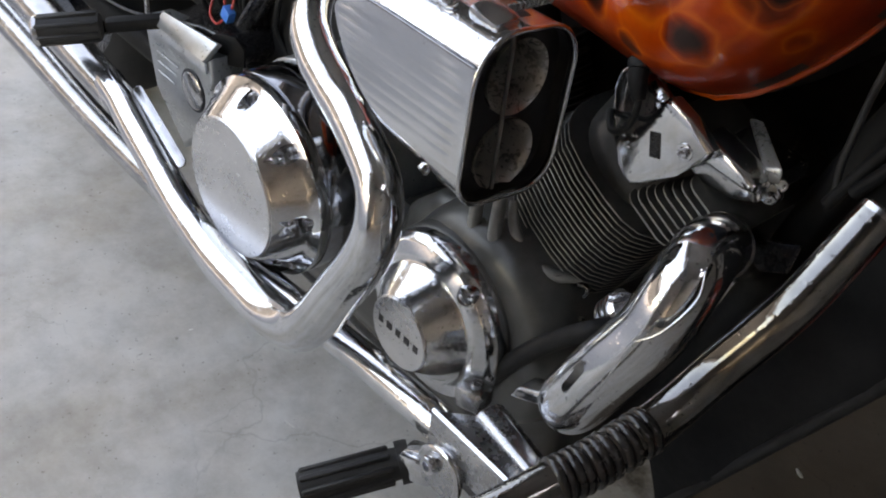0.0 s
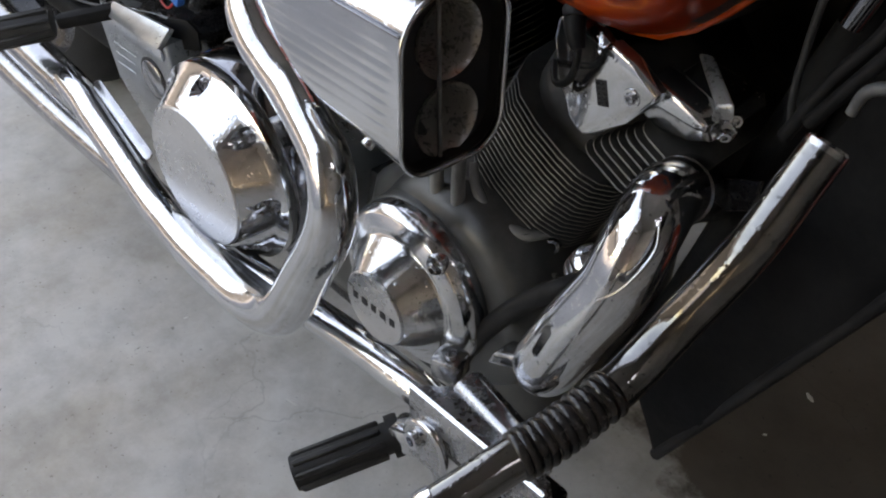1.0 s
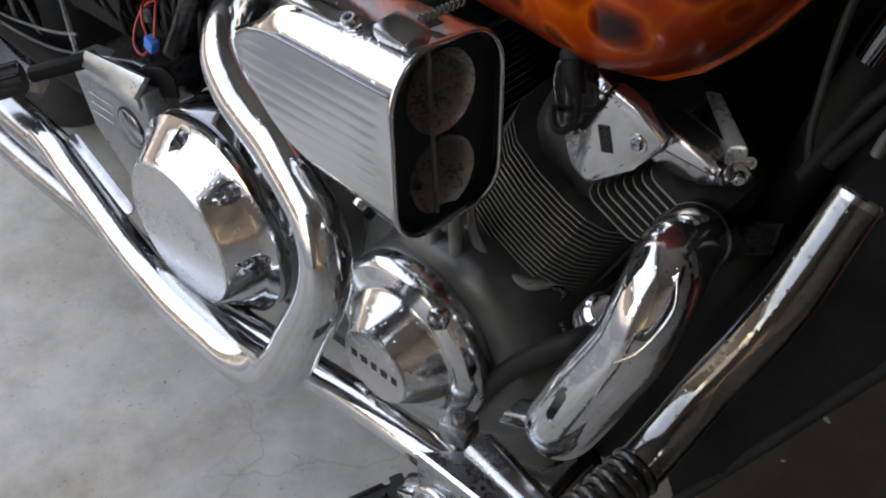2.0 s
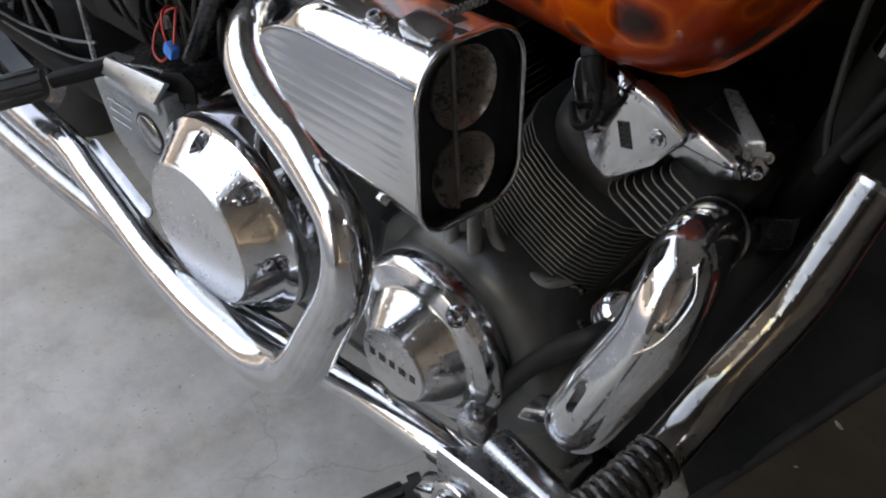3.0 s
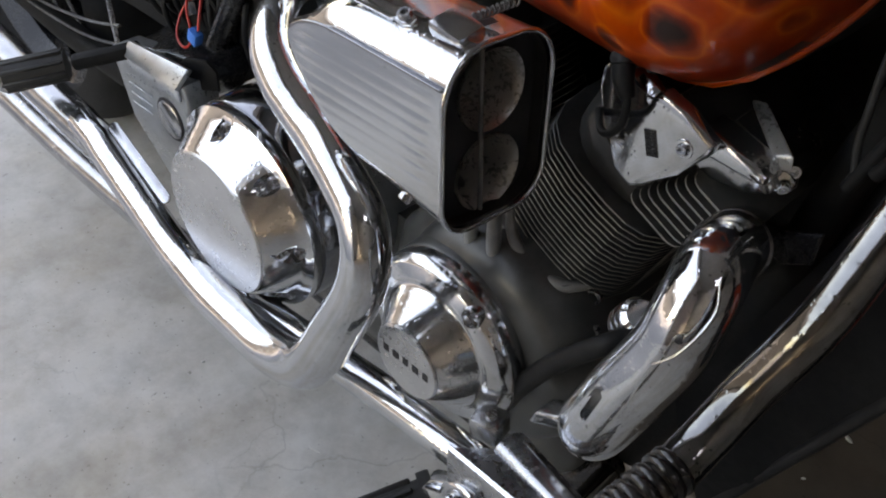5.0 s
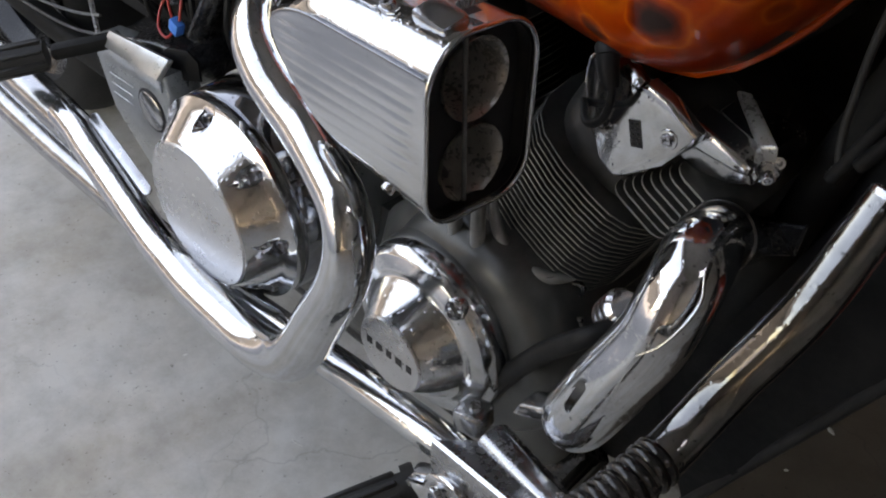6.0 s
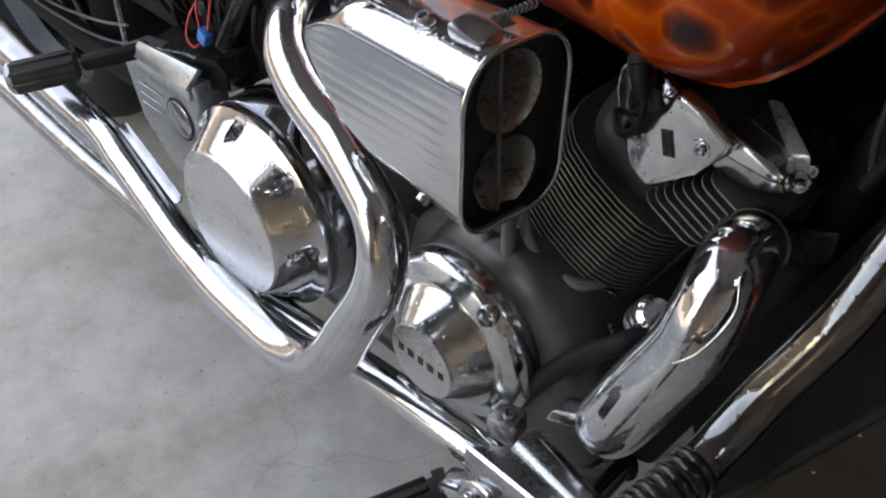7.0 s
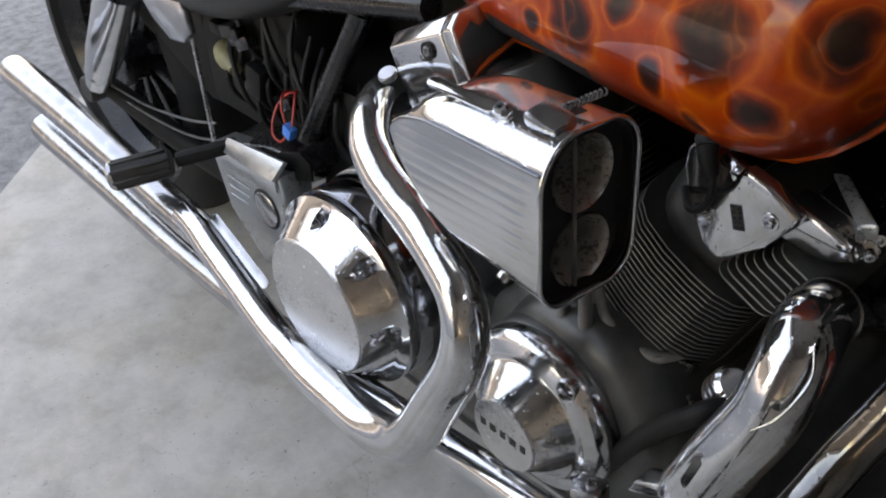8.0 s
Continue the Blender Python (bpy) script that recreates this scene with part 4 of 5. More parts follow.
# fuel tank
def loft(sections, n=40, closed=True):
    """Sections (x, y0, zc, half width, half height up, half height down, power) joined along x."""
    bm = bmesh.new()
    rings = []
    for x, y0, zc, w, hu, hd, pw in sections:
        ring = []
        for k in range(n):
            a = 2 * math.pi * k / n
            c, s = math.cos(a), math.sin(a)
            c = math.copysign(abs(c) ** pw, c)
            s = math.copysign(abs(s) ** pw, s)
            ring.append(bm.verts.new((x, y0 + w * c, zc + (hu if s > 0 else hd) * s)))
        rings.append(ring)
    for a, b in zip(rings, rings[1:]):
        for k in range(n):
            bm.faces.new((a[k], a[(k + 1) % n], b[(k + 1) % n], b[k]))
    bm.faces.new(rings[0])
    bm.faces.new(rings[-1][::-1])
    return bm


TANK = [(-0.060, 0, 0.735, 0.030, 0.03, 0.030, 0.85), (-0.025, 0, 0.712, 0.057, 0.06, 0.046, 0.85), (0.080, 0, 0.710, 0.099, 0.09, 0.079, 0.85), (0.188, 0, 0.715, 0.140, 0.125, 0.072, 0.85), (0.312, 0, 0.722, 0.167, 0.140, 0.082, 0.85),
        (0.430, 0, 0.738, 0.186, 0.140, 0.091, 0.85), (0.499, 0, 0.800, 0.151, 0.10, 0.080, 0.85), (0.533, 0, 0.863, 0.097, 0.06, 0.048, 0.85), (0.570, 0, 0.926, 0.044, 0.03, 0.025, 0.85)]
dense = [tuple(p) for p in smooth_path(TANK, 6)]
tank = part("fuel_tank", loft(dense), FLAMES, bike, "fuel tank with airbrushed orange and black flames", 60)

# Down-facing faces go black: underside shade put into colour, keeping orange off chrome.
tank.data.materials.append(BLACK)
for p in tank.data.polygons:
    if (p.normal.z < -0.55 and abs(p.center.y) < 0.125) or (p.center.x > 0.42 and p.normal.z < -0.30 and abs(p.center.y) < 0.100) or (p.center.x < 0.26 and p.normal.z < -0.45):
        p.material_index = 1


def seam(angle):
    c, s = math.cos(radians(angle)), math.sin(radians(angle))
    c, s = math.copysign(abs(c) ** 0.85, c), math.copysign(abs(s) ** 0.85, s)
    return [(x, y + w * c * 1.004, z + hd * s * 1.004, 0.0035) for x, y, z, w, hu, hd, pw in dense[6:-6:3]]


part("seam", tube(seam(234), 8, 2), LIP_ORANGE, tank, "orange rolled lower edge")
part("seam", tube(seam(306), 8, 2), LIP_ORANGE, tank, "orange rolled lower edge")

# engine guard with a ribbed rubber sleeve
GUARD = [(0.5868, -0.1930, 0.6865, 0.0132), (0.5790, -0.2320, 0.6340, 0.0136), (0.5620, -0.2550, 0.5800, 0.0138), (0.5560, -0.2780, 0.5560, 0.0138), (0.5530, -0.3010, 0.5450, 0.0138), (0.5470, -0.3420, 0.5360, 0.0136), (0.5390, -0.3740, 0.5300, 0.0134), (0.5320, -0.4000, 0.5220, 0.0132), (0.5260, -0.4200, 0.5150, 0.0132)]
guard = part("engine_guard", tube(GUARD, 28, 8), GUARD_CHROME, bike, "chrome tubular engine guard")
path = smooth_path(GUARD[4:7], 20)
for k in range(11):
    i = 1 + round(k * 3.4)
    d = Vector(path[i + 1][:3]) - Vector(path[i - 1][:3])
    part("sleeve_rib", lathe([(0.0134, -0.0034), (0.0147, -0.0028), (0.0156, -0.0012), (0.0156, 0.0012), (0.0147, 0.0028), (0.0134, 0.0034)], path[i][:3], d, 26), SLEEVE, guard, "glossy black rubber rib")
part("end_plug", lathe([(0, -0.003), (0.0130, -0.003), (0.0133, -0.001), (0.0133, 0.002), (0.0118, 0.0036), (0, 0.0042)], (0.5868, -0.1930, 0.6865), (0.12, 0.60, 0.79), 28), CHROME_DUSTY, guard, "bright plug in the tube's end")
part("end_ring", lathe([(0, 0.003), (0.0120, 0.003), (0.0142, 0.001), (0.0146, -0.004), (0.0142, -0.008), (0.0131, -0.009), (0, -0.009)], (0.5250, -0.4230, 0.5135), (-0.27, -0.91, -0.32), 28), CHROME, guard, "chrome ring at the tube's lower end")
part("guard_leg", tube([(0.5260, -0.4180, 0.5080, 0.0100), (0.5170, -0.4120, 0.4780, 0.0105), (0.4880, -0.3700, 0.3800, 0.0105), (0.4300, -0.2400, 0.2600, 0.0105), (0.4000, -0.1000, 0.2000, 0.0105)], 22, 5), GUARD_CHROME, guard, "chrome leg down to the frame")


def sheet(a, b, c, d, thick, nx=24, ny=12, wave=0.008, seed=0.0):
    """A soft sheet between four corners, with slight waves and a real thickness."""
    bm = bmesh.new()
    A, B, C, D = Vector(a), Vector(b), Vector(c), Vector(d)
    nrm = (B - A).cross(D - A).normalized()
    grids = []
    for off in (0, thick):
        g = []
        for i in range(nx + 1):
            u = i / nx
            for j in range(ny + 1):
                v = j / ny
                p = (A * (1 - u) + B * u) * (1 - v) + (D * (1 - u) + C * u) * v
                g.append(bm.verts.new(p + nrm * (off + wave * noise.noise(p * 14 + Vector((seed, 0, 0))))))
        grids.append(g)
    k = ny + 1
    for g, flip in zip(grids, (True, False)):
        for i in range(nx):
            for j in range(ny):
                f = (g[i * k + j], g[(i + 1) * k + j], g[(i + 1) * k + j + 1], g[i * k + j + 1])
                bm.faces.new(f[::-1] if flip else f)
    rim = [i * k for i in range(nx + 1)] + [nx * k + j for j in range(1, k)] + [i * k + ny for i in range(nx - 1, -1, -1)] + [j for j in range(ny - 1, 0, -1)]
    for p, q in zip(rim, rim[1:] + rim[:1]):
        bm.faces.new((grids[0][p], grids[0][q], grids[1][q], grids[1][p]))
    return bm


LOW_A = Vector((0.500, -0.100, 0.245))
LOW_DIR = Vector((0.423, 0.013, 0.987))
LOW_B = LOW_A + LOW_DIR * 0.39
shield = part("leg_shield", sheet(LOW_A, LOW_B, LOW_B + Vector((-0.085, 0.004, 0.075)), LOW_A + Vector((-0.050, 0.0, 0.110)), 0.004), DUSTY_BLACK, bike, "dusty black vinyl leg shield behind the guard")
part("hem", tube([(*(LOW_A + LOW_DIR * (0.39 * k / 5)), 0.006) for k in range(6)], 12, 2), BLACK, shield)
part("snap_button", lathe([(0, 0.003), (0.0025, 0.003), (0.0034, 0.0018), (0.0050, 0.002), (0.0056, 0)], (0.6100, -0.1045, 0.6190), (0.10, -0.99, 0.10), 20), STEEL, shield)

# frame down tubes, hoses and fork parts in the dark behind the guard
part("down_tube", tube([(0.400, -0.06, 0.20, 0.017), (0.465, -0.055, 0.40, 0.017), (0.515, -0.05, 0.62, 0.017), (0.565, -0.04, 0.78, 0.018), (0.62, -0.02, 0.92, 0.018)], 20, 4), SHADED_BLACK, bike, "black frame down tube")
part("down_tube", tube([(0.400, 0.09, 0.20, 0.017), (0.470, 0.09, 0.40, 0.017), (0.525, 0.09, 0.62, 0.017), (0.575, 0.07, 0.78, 0.018), (0.62, 0.03, 0.92, 0.018)], 20, 4), SHADED_BLACK, bike, "black frame down tube")
part("radiator", box(0.040, 0.22, 0.42, basis((0.520, 0.065, 0.555), (0.97, 0, -0.25), (0, 1, 0)), 0.006), SHADED_BLACK, bike, "black radiator between the frame tubes")
# Unseen backing, added to keep lit floor and wall from showing through the bike.
part("engine_backing", slab(rounded(0.22, 0.36, 0.06, 6), 0.16, basis((0.405, 0.055, 0.575), (0.92, 0.0, -0.39), (0.39, 0, 0.92)) @ Matrix.Translation((0, 0, -0.16)), 0.02, 3), BLACK, bike, "unseen black block added behind the engine gap")
part("cleaner_backing", box(0.34, 0.10, 0.26, Matrix.Translation((0.22, 0.10, 0.54)), 0.02), BLACK, bike, "unseen black box added behind the air cleaner gap")
part("seat_backing", slab([(-0.34, 0.44), (-0.30, 0.66), (0.02, 0.74), (0.12, 0.74), (0.12, 0.46)], 0.02, basis((0, 0.085, 0), (1, 0, 0), (0, 0, 1)), 0.004), SHADED_BLACK, bike, "unseen black panel added behind the seat gap")
part("engine_hanger", slab([(0.0, 0.0), (0.075, 0.015), (0.085, 0.040), (0.0, 0.03)], 0.006, basis((0.455, -0.098, 0.515), (0.94, 0.0, 0.33), (0, 0, 1)), 0.0015, 1), FRAME, bike)
bolt(bike, (0.495, -0.149, 0.578), (0, -1, 0), 0.008, STEEL)
part("chrome_bow", tube([(0.568, -0.120, 0.668, 0.0035), (0.572, -0.120, 0.684, 0.0040), (0.583, -0.120, 0.692, 0.0042), (0.594, -0.120, 0.694, 0.0042), (0.606, -0.120, 0.688, 0.0040), (0.612, -0.12, 0.672, 0.0030)], 14, 5), GREY_WIRE, bike, "small chrome bow")
part("fork_cover", tube([(0.536, -0.080, 0.700, 0.0085), (0.554, -0.080, 0.760, 0.0085), (0.566, -0.08, 0.80, 0.0085)], 18, 3), DARK_CHROME, bike, "dull chrome cover strip")
for pts in ([(0.525, -0.10, 0.62), (0.545, -0.10, 0.674), (0.564, -0.10, 0.712), (0.58, -0.10, 0.77)], [(0.54, -0.105, 0.64), (0.555, -0.105, 0.67), (0.575, -0.105, 0.71), (0.592, -0.105, 0.75)]):
    part("control_cable", tube([(*p, 0.0050) for p in pts], 14, 4), HOSE, bike, "black control cable")
part("throttle_cable", tube([(0.527, -0.100, 0.630, 0.0028), (0.523, -0.101, 0.652, 0.0028), (0.522, -0.100, 0.680, 0.0028), (0.522, -0.099, 0.709, 0.0028), (0.524, -0.098, 0.740, 0.0028)], 10, 4), RUBBER, bike, "thin black cable")
part("guide_rod", rod((0.515, -0.078, 0.608), (0.534, -0.084, 0.655), 0.0017, 10), STEEL, bike, "thin bright rod")

# foot controls
peg = part("front_footpeg", tube([(0.322, -0.268, 0.252, 0.0155), (0.278, -0.356, 0.229, 0.0170)], 20, 4), RUBBER, bike, "black ribbed rubber footpeg")
a, b = Vector((0.322, -0.268, 0.252)), Vector((0.278, -0.356, 0.229))
for k in range(8):
    side_v = (b - a).normalized().orthogonal().normalized()
    q = Matrix.Rotation(2 * math.pi * k / 8, 3, (b - a).normalized()) @ side_v
    part("tread", box(0.086, 0.0065, 0.006, basis(a * 0.45 + b * 0.55 + q * 0.0165, b - a, q), 0.0015, 1), RUBBER, peg)
part("peg_collar", lathe([(0, -0.006), (0.020, -0.006), (0.021, -0.003), (0.021, 0.006), (0, 0.006)], a, b - a, 24), RUBBER, peg)
part("peg_clevis", box(0.036, 0.030, 0.030, basis((0.338, -0.262, 0.262), (1, 0.3, 0.3), (0, 1, 0)), 0.006), CHROME, bike, "chrome peg mount")


lever = part("brake_pivot_cover", prism([(0.3725, -0.298, 0.345), (0.3720, -0.298, 0.393), (0.3975, -0.273, 0.393), (0.3975, -0.262, 0.345)], [(0.5160, -0.298, 0.352), (0.5170, -0.298, 0.3935), (0.5120, -0.2845, 0.3935), (0.5120, -0.274, 0.352)], 0.0022), WORN_ALLOY, bike, "angular faceted chrome brake pivot cover")
part("upper_block", prism([(0.3985, -0.2745, 0.370), (0.3985, -0.2745, 0.3940), (0.4000, -0.2700, 0.3990), (0.4020, -0.2560, 0.4010), (0.4030, -0.2470, 0.3950), (0.4030, -0.2450, 0.365)], [(0.5000, -0.2840, 0.370), (0.5000, -0.2835, 0.3930), (0.5000, -0.2800, 0.3965), (0.4980, -0.2690, 0.3975), (0.4960, -0.2610, 0.3910), (0.4950, -0.2590, 0.365)], 0.0018), WORN_ALLOY, lever, "rounded chrome block of the pivot")
part("ridge", slab(rounded(0.144, 0.0046, 0.0020, 3), 0.0014, basis((0.4445, -0.2966, 0.3928), (1, 0, 0.007), (0, 0.7, 0.7)), 0.0006, 1), CHROME, lever, "bright raised edge")
part("rear_block", box(0.026, 0.024, 0.022, basis((0.383, -0.262, 0.398), (1, 0.25, 0.1), (0, 1, 0)), 0.004), CHROME_DUSTY, lever)
bolt(lever, (0.384, -0.262, 0.409), (0.1, -0.2, 1), 0.0048, STEEL)
part("pivot_arm", prism([(0.398, -0.236, 0.392), (0.404, -0.236, 0.408), (0.404, -0.212, 0.408), (0.398, -0.212, 0.392)], [(0.434, -0.236, 0.412), (0.436, -0.236, 0.428), (0.436, -0.212, 0.428), (0.434, -0.212, 0.412)], 0.003), CHROME_DUSTY, lever)
part("strap", tube([(0.3740, -0.3010, 0.3400, 0.0040), (0.3780, -0.3010, 0.3520, 0.0040), (0.3870, -0.3010, 0.3600, 0.0040), (0.3980, -0.3010, 0.3640, 0.0040), (0.4080, -0.3010, 0.3620, 0.0040), (0.4150, -0.3010, 0.3530, 0.0040), (0.4180, -0.3010, 0.3380, 0.0040), (0.4160, -0.3000, 0.3200, 0.0040)], 12, 5), CHROME, lever, "bent chrome strap beside the peg")
part("strap_plate", slab([(-0.014, -0.030), (-0.015, 0.004), (-0.008, 0.014), (0.006, 0.018), (0.018, 0.014), (0.023, 0.0), (0.024, -0.030)], 0.004, basis((0.393, -0.3000, 0.346), (1, 0, 0), (0, 0, 1)), 0.0012, 2), WORN_ALLOY, lever)
bolt(lever, (0.390, -0.3040, 0.3465), (-0.1, -1, 0.1), 0.0085, CHROME)
bolt(lever, (0.4770, -0.2710, 0.3970), (0, 0.05, 1), 0.0042, STEEL)
part("under_plate", box(0.130, 0.034, 0.030, Matrix.Translation((0.446, -0.272, 0.338)), 0.004), FRAME, lever)
part("brake_rod", tube([(0.372, -0.290, 0.318, 0.004), (0.392, -0.291, 0.310, 0.004), (0.402, -0.290, 0.285, 0.004), (0.404, -0.285, 0.25, 0.004)], 12, 4), CHROME, bike, "bent chrome linkage rod")

# side cover plate behind the clutch
side = plate("side_cover", [(-0.378, 0.384), (-0.327, 0.392), (-0.204, 0.400), (-0.200, 0.372), (-0.212, 0.310), (-0.282, 0.229), (-0.354, 0.291)], -0.165, -0.120, GREY_PLATE, bike, "satin aluminium side cover with grooves", 0.005)
part("ledge", slab([(0.0, 0.0), (0.122, 0.0), (0.134, 0.030), (0.006, 0.022)], 0.009, basis((-0.328, -0.1675, 0.390), (1, 0, 0.035), (0, 0.50, 0.86)), 0.0025), GREY_PLATE, side)
part("shoulder", slab([(0.0, 0.0), (0.144, 0.0), (0.140, 0.018), (0.020, 0.020)], 0.004, basis((-0.350, -0.1670, 0.3655), (1, 0, 0.10), (0, 0.12, 0.99)), 0.0018), GREY_PLATE, side)
for k in range(3):
    part("groove", slab(rounded(0.056 - 0.005 * k, 0.0040, 0.0019, 3), 0.0014, basis((-0.313 - 0.003 * k, -0.1660, 0.349 - 0.0145 * k), (1, 0, 0.03), (0, 0, 1)), 0.0005, 1), GREY_PLATE, side)
part("plug_ring", lathe([(0.0255, 0.164), (0.0255, 0.1662), (0.0290, 0.1662), (0.0290, 0.164)], (-0.249, 0, 0.335), OUT, 36), LETTER, side, "dark gap round the plug")
part("plug", lathe([(0, 0.1690), (0.0225, 0.1690), (0.0252, 0.1675), (0.0252, 0.160)], (-0.249, 0, 0.335), OUT, 36), CHROME_DUSTY, side, "round polished plug")
part("chain_case", prism([(-0.385, -0.140, 0.372), (-0.268, -0.140, 0.409), (-0.205, -0.140, 0.420), (-0.196, -0.140, 0.396), (-0.236, -0.140, 0.352), (-0.300, -0.140, 0.330)], [(-0.385, -0.050, 0.385), (-0.268, -0.050, 0.420), (-0.200, -0.050, 0.430), (-0.190, -0.050, 0.396), (-0.236, -0.050, 0.345), (-0.300, -0.050, 0.320)], 0.006), FRAME, bike, "glossy black chain case behind the side cover")
part("case_flap", slab([(-0.036, -0.020), (-0.034, 0.012), (-0.020, 0.020), (0.010, 0.018), (0.022, 0.004), (0.018, -0.020)], 0.004, basis((-0.200, -0.136, 0.408), (0.92, 0.30, 0.22), (-0.2, 0, 1)), 0.0012, 2), DUSTY_BLACK, bike, "dull black rubber flap")
# thin bright line laid along the case's edge as its highlight
part("case_edge_glint", tube([(-0.345, -0.1405, 0.3870, 0.0013), (-0.300, -0.1405, 0.4010, 0.0013), (-0.262, -0.1405, 0.4115, 0.0013), (-0.210, -0.1405, 0.4205, 0.0013)], 8, 3), CHROME_DUSTY, bike)

# rear peg, shock, frame and seat
rp_a, rp_b = Vector((-0.318, -0.150, 0.400)), Vector((-0.405, -0.296, 0.378))
rpeg = part("rear_footpeg", tube([(*(rp_a * 0.46 + rp_b * 0.54), 0.0165), (*rp_b, 0.0185)], 22, 4), RUBBER, bike, "black rubber passenger footpeg with a bright end")
for k in range(8):
    d = (rp_b - rp_a).normalized()
    q = Matrix.Rotation(2 * math.pi * k / 8, 3, d) @ d.orthogonal().normalized()
    part("tread", box(0.076, 0.007, 0.005, basis(rp_a * 0.23 + rp_b * 0.77 + q * 0.0172, d, q), 0.0015, 1), RUBBER, rpeg)
part("end_cap", lathe([(0, 0.004), (0.016, 0.004), (0.0190, 0.001), (0.0195, -0.004)], rp_b, rp_b - rp_a, 24), CHROME_DUSTY, rpeg)
part("peg_arm", box(0.085, 0.018, 0.020, basis(rp_a * 0.74 + rp_b * 0.26, rp_b - rp_a, (0, 0, 1)), 0.006), SHADED_BLACK, bike)
shock = part("rear_shock", lathe([(0, -0.012), (0.010, -0.012), (0.018, -0.004), (0.0225, 0.010), (0.0245, 0.040), (0.0265, 0.042), (0.0275, 0.046), (0.0265, 0.050), (0.0270, 0.056), (0.0325, 0.12), (0.0360, 0.30), (0.0, 0.30)], (-0.858, -0.125, 0.300), (0.62, 0.02, 0.70), 40), WORN_CHROME, bike, "chrome rear shock absorber cover")
part("shock_eye", lathe([(0, -0.02), (0.022, -0.02), (0.024, -0.015), (0.024, 0.015), (0.022, 0.02), (0, 0.02)], (-0.878, -0.122, 0.288), (0, 1, 0), 24), RUBBER, shock)


def wheel(name, x, z, radius, width):
    hub = new(name)
    hub.parent = bike
    tagged(hub, "spoked wheel with a dusty black tyre")
    prof = []
    for k in range(15):
        a = math.pi * k / 14
        prof.append((radius - 0.075 + 0.075 * math.sin(a) ** 0.7, -width / 2 * math.cos(a)))
    prof = [(radius - 0.085, -width * 0.36)] + prof + [(radius - 0.085, width * 0.36), (radius - 0.085, -width * 0.36)]
    part("tyre", lathe(prof, (x, 0, z), (0, 1, 0), 72), SHADED_BLACK, hub, "dusty black tyre")
    r = radius - 0.083
    part("rim", lathe([(r, -width * 0.40), (r + 0.006, -width * 0.42), (r, -width * 0.3), (r - 0.02, -width * 0.2), (r - 0.02, width * 0.2), (r, width * 0.3), (r + 0.006, width * 0.42), (r, width * 0.40), (r - 0.026, width * 0.2), (r - 0.026, -width * 0.2), (r, -width * 0.40)], (x, 0, z), (0, 1, 0), 64), FRAME, hub)
    part("hub", lathe([(0, -0.07), (0.05, -0.07), (0.055, -0.06), (0.045, 0.0), (0.055, 0.06), (0.05, 0.07), (0, 0.07)], (x, 0, z), (0, 1, 0), 32), FRAME, hub)
    for k in range(10):
        a = 2 * math.pi * k / 10 + 0.3
        d = Vector((math.cos(a), 0, math.sin(a)))
        part("spoke", box(r - 0.06, 0.028, 0.02, basis(Vector((x, -0.01, z)) + d * (r / 2 + 0.02), d, (0, 1, 0)), 0.004), FRAME, hub)


wheel("rear_wheel", -0.90, 0.318, 0.318, 0.15)
wheel("front_wheel", 1.02, 0.318, 0.318, 0.11)
part("swingarm", tube([(-0.30, -0.09, 0.270, 0.020), (-0.60, -0.095, 0.262, 0.020), (-0.90, -0.10, 0.285, 0.018)], 18, 4), SHADED_BLACK, bike, "black swingarm")
for pts in ([(-0.84, -0.110, 0.300), (-0.788, -0.110, 0.302), (-0.704, -0.110, 0.307), (-0.611, -0.110, 0.322), (-0.534, -0.110, 0.339), (-0.460, -0.110, 0.362)], [(-0.84, -0.110, 0.286), (-0.791, -0.110, 0.286), (-0.717, -0.110, 0.288), (-0.631, -0.110, 0.294), (-0.549, -0.110, 0.307), (-0.465, -0.110, 0.330)]):
    part("brake_line", tube([(*p, 0.0022) for p in pts], 10, 5), GREY_WIRE, bike)
part("frame_strut", tube([(-0.476, -0.110, 0.545, 0.0034), (-0.477, -0.110, 0.43, 0.0034), (-0.480, -0.110, 0.310, 0.0034)], 14, 4), STEEL, bike, "thin grey frame strut")
part("seat_tube", tube([(-0.10, -0.085, 0.62, 0.014), (-0.18, -0.09, 0.50, 0.014), (-0.26, -0.10, 0.37, 0.014)], 16, 4), FRAME, bike, "black frame tube")
part("frame_rail", tube([(0.02, -0.09, 0.655, 0.015), (-0.25, -0.10, 0.605, 0.015), (-0.50, -0.12, 0.560, 0.015), (-0.80, -0.13, 0.560, 0.015)], 16, 4), FRAME, bike, "black frame rail under the seat")
part("seat", loft([tuple(p) for p in smooth_path([(-0.78, 0, 0.62, 0.10, 0.08, 0.08, 0.6), (-0.60, 0, 0.615, 0.15, 0.09, 0.09, 0.6), (-0.35, 0, 0.630, 0.155, 0.08, 0.09, 0.6), (-0.12, 0, 0.690, 0.12, 0.05, 0.06, 0.6), (0.02, 0, 0.72, 0.06, 0.03, 0.04, 0.6)], 6)]), SEAT, bike, "black vinyl seat")
part("seat_bracket", slab([(-0.02, 0.03), (0.105, 0.03), (0.110, -0.012), (0.085, -0.028), (0.045, -0.030), (0.005, -0.005)], 0.012, basis((-0.508, -0.138, 0.530), (1, 0, 0.1), (0, 0, 1)), 0.003), CHROME_DUSTY, bike, "chrome bracket under the seat")
part("battery_box", box(0.26, 0.12, 0.20, Matrix.Translation((-0.38, -0.02, 0.47)), 0.012), SHADED_BLACK, bike, "black battery box")
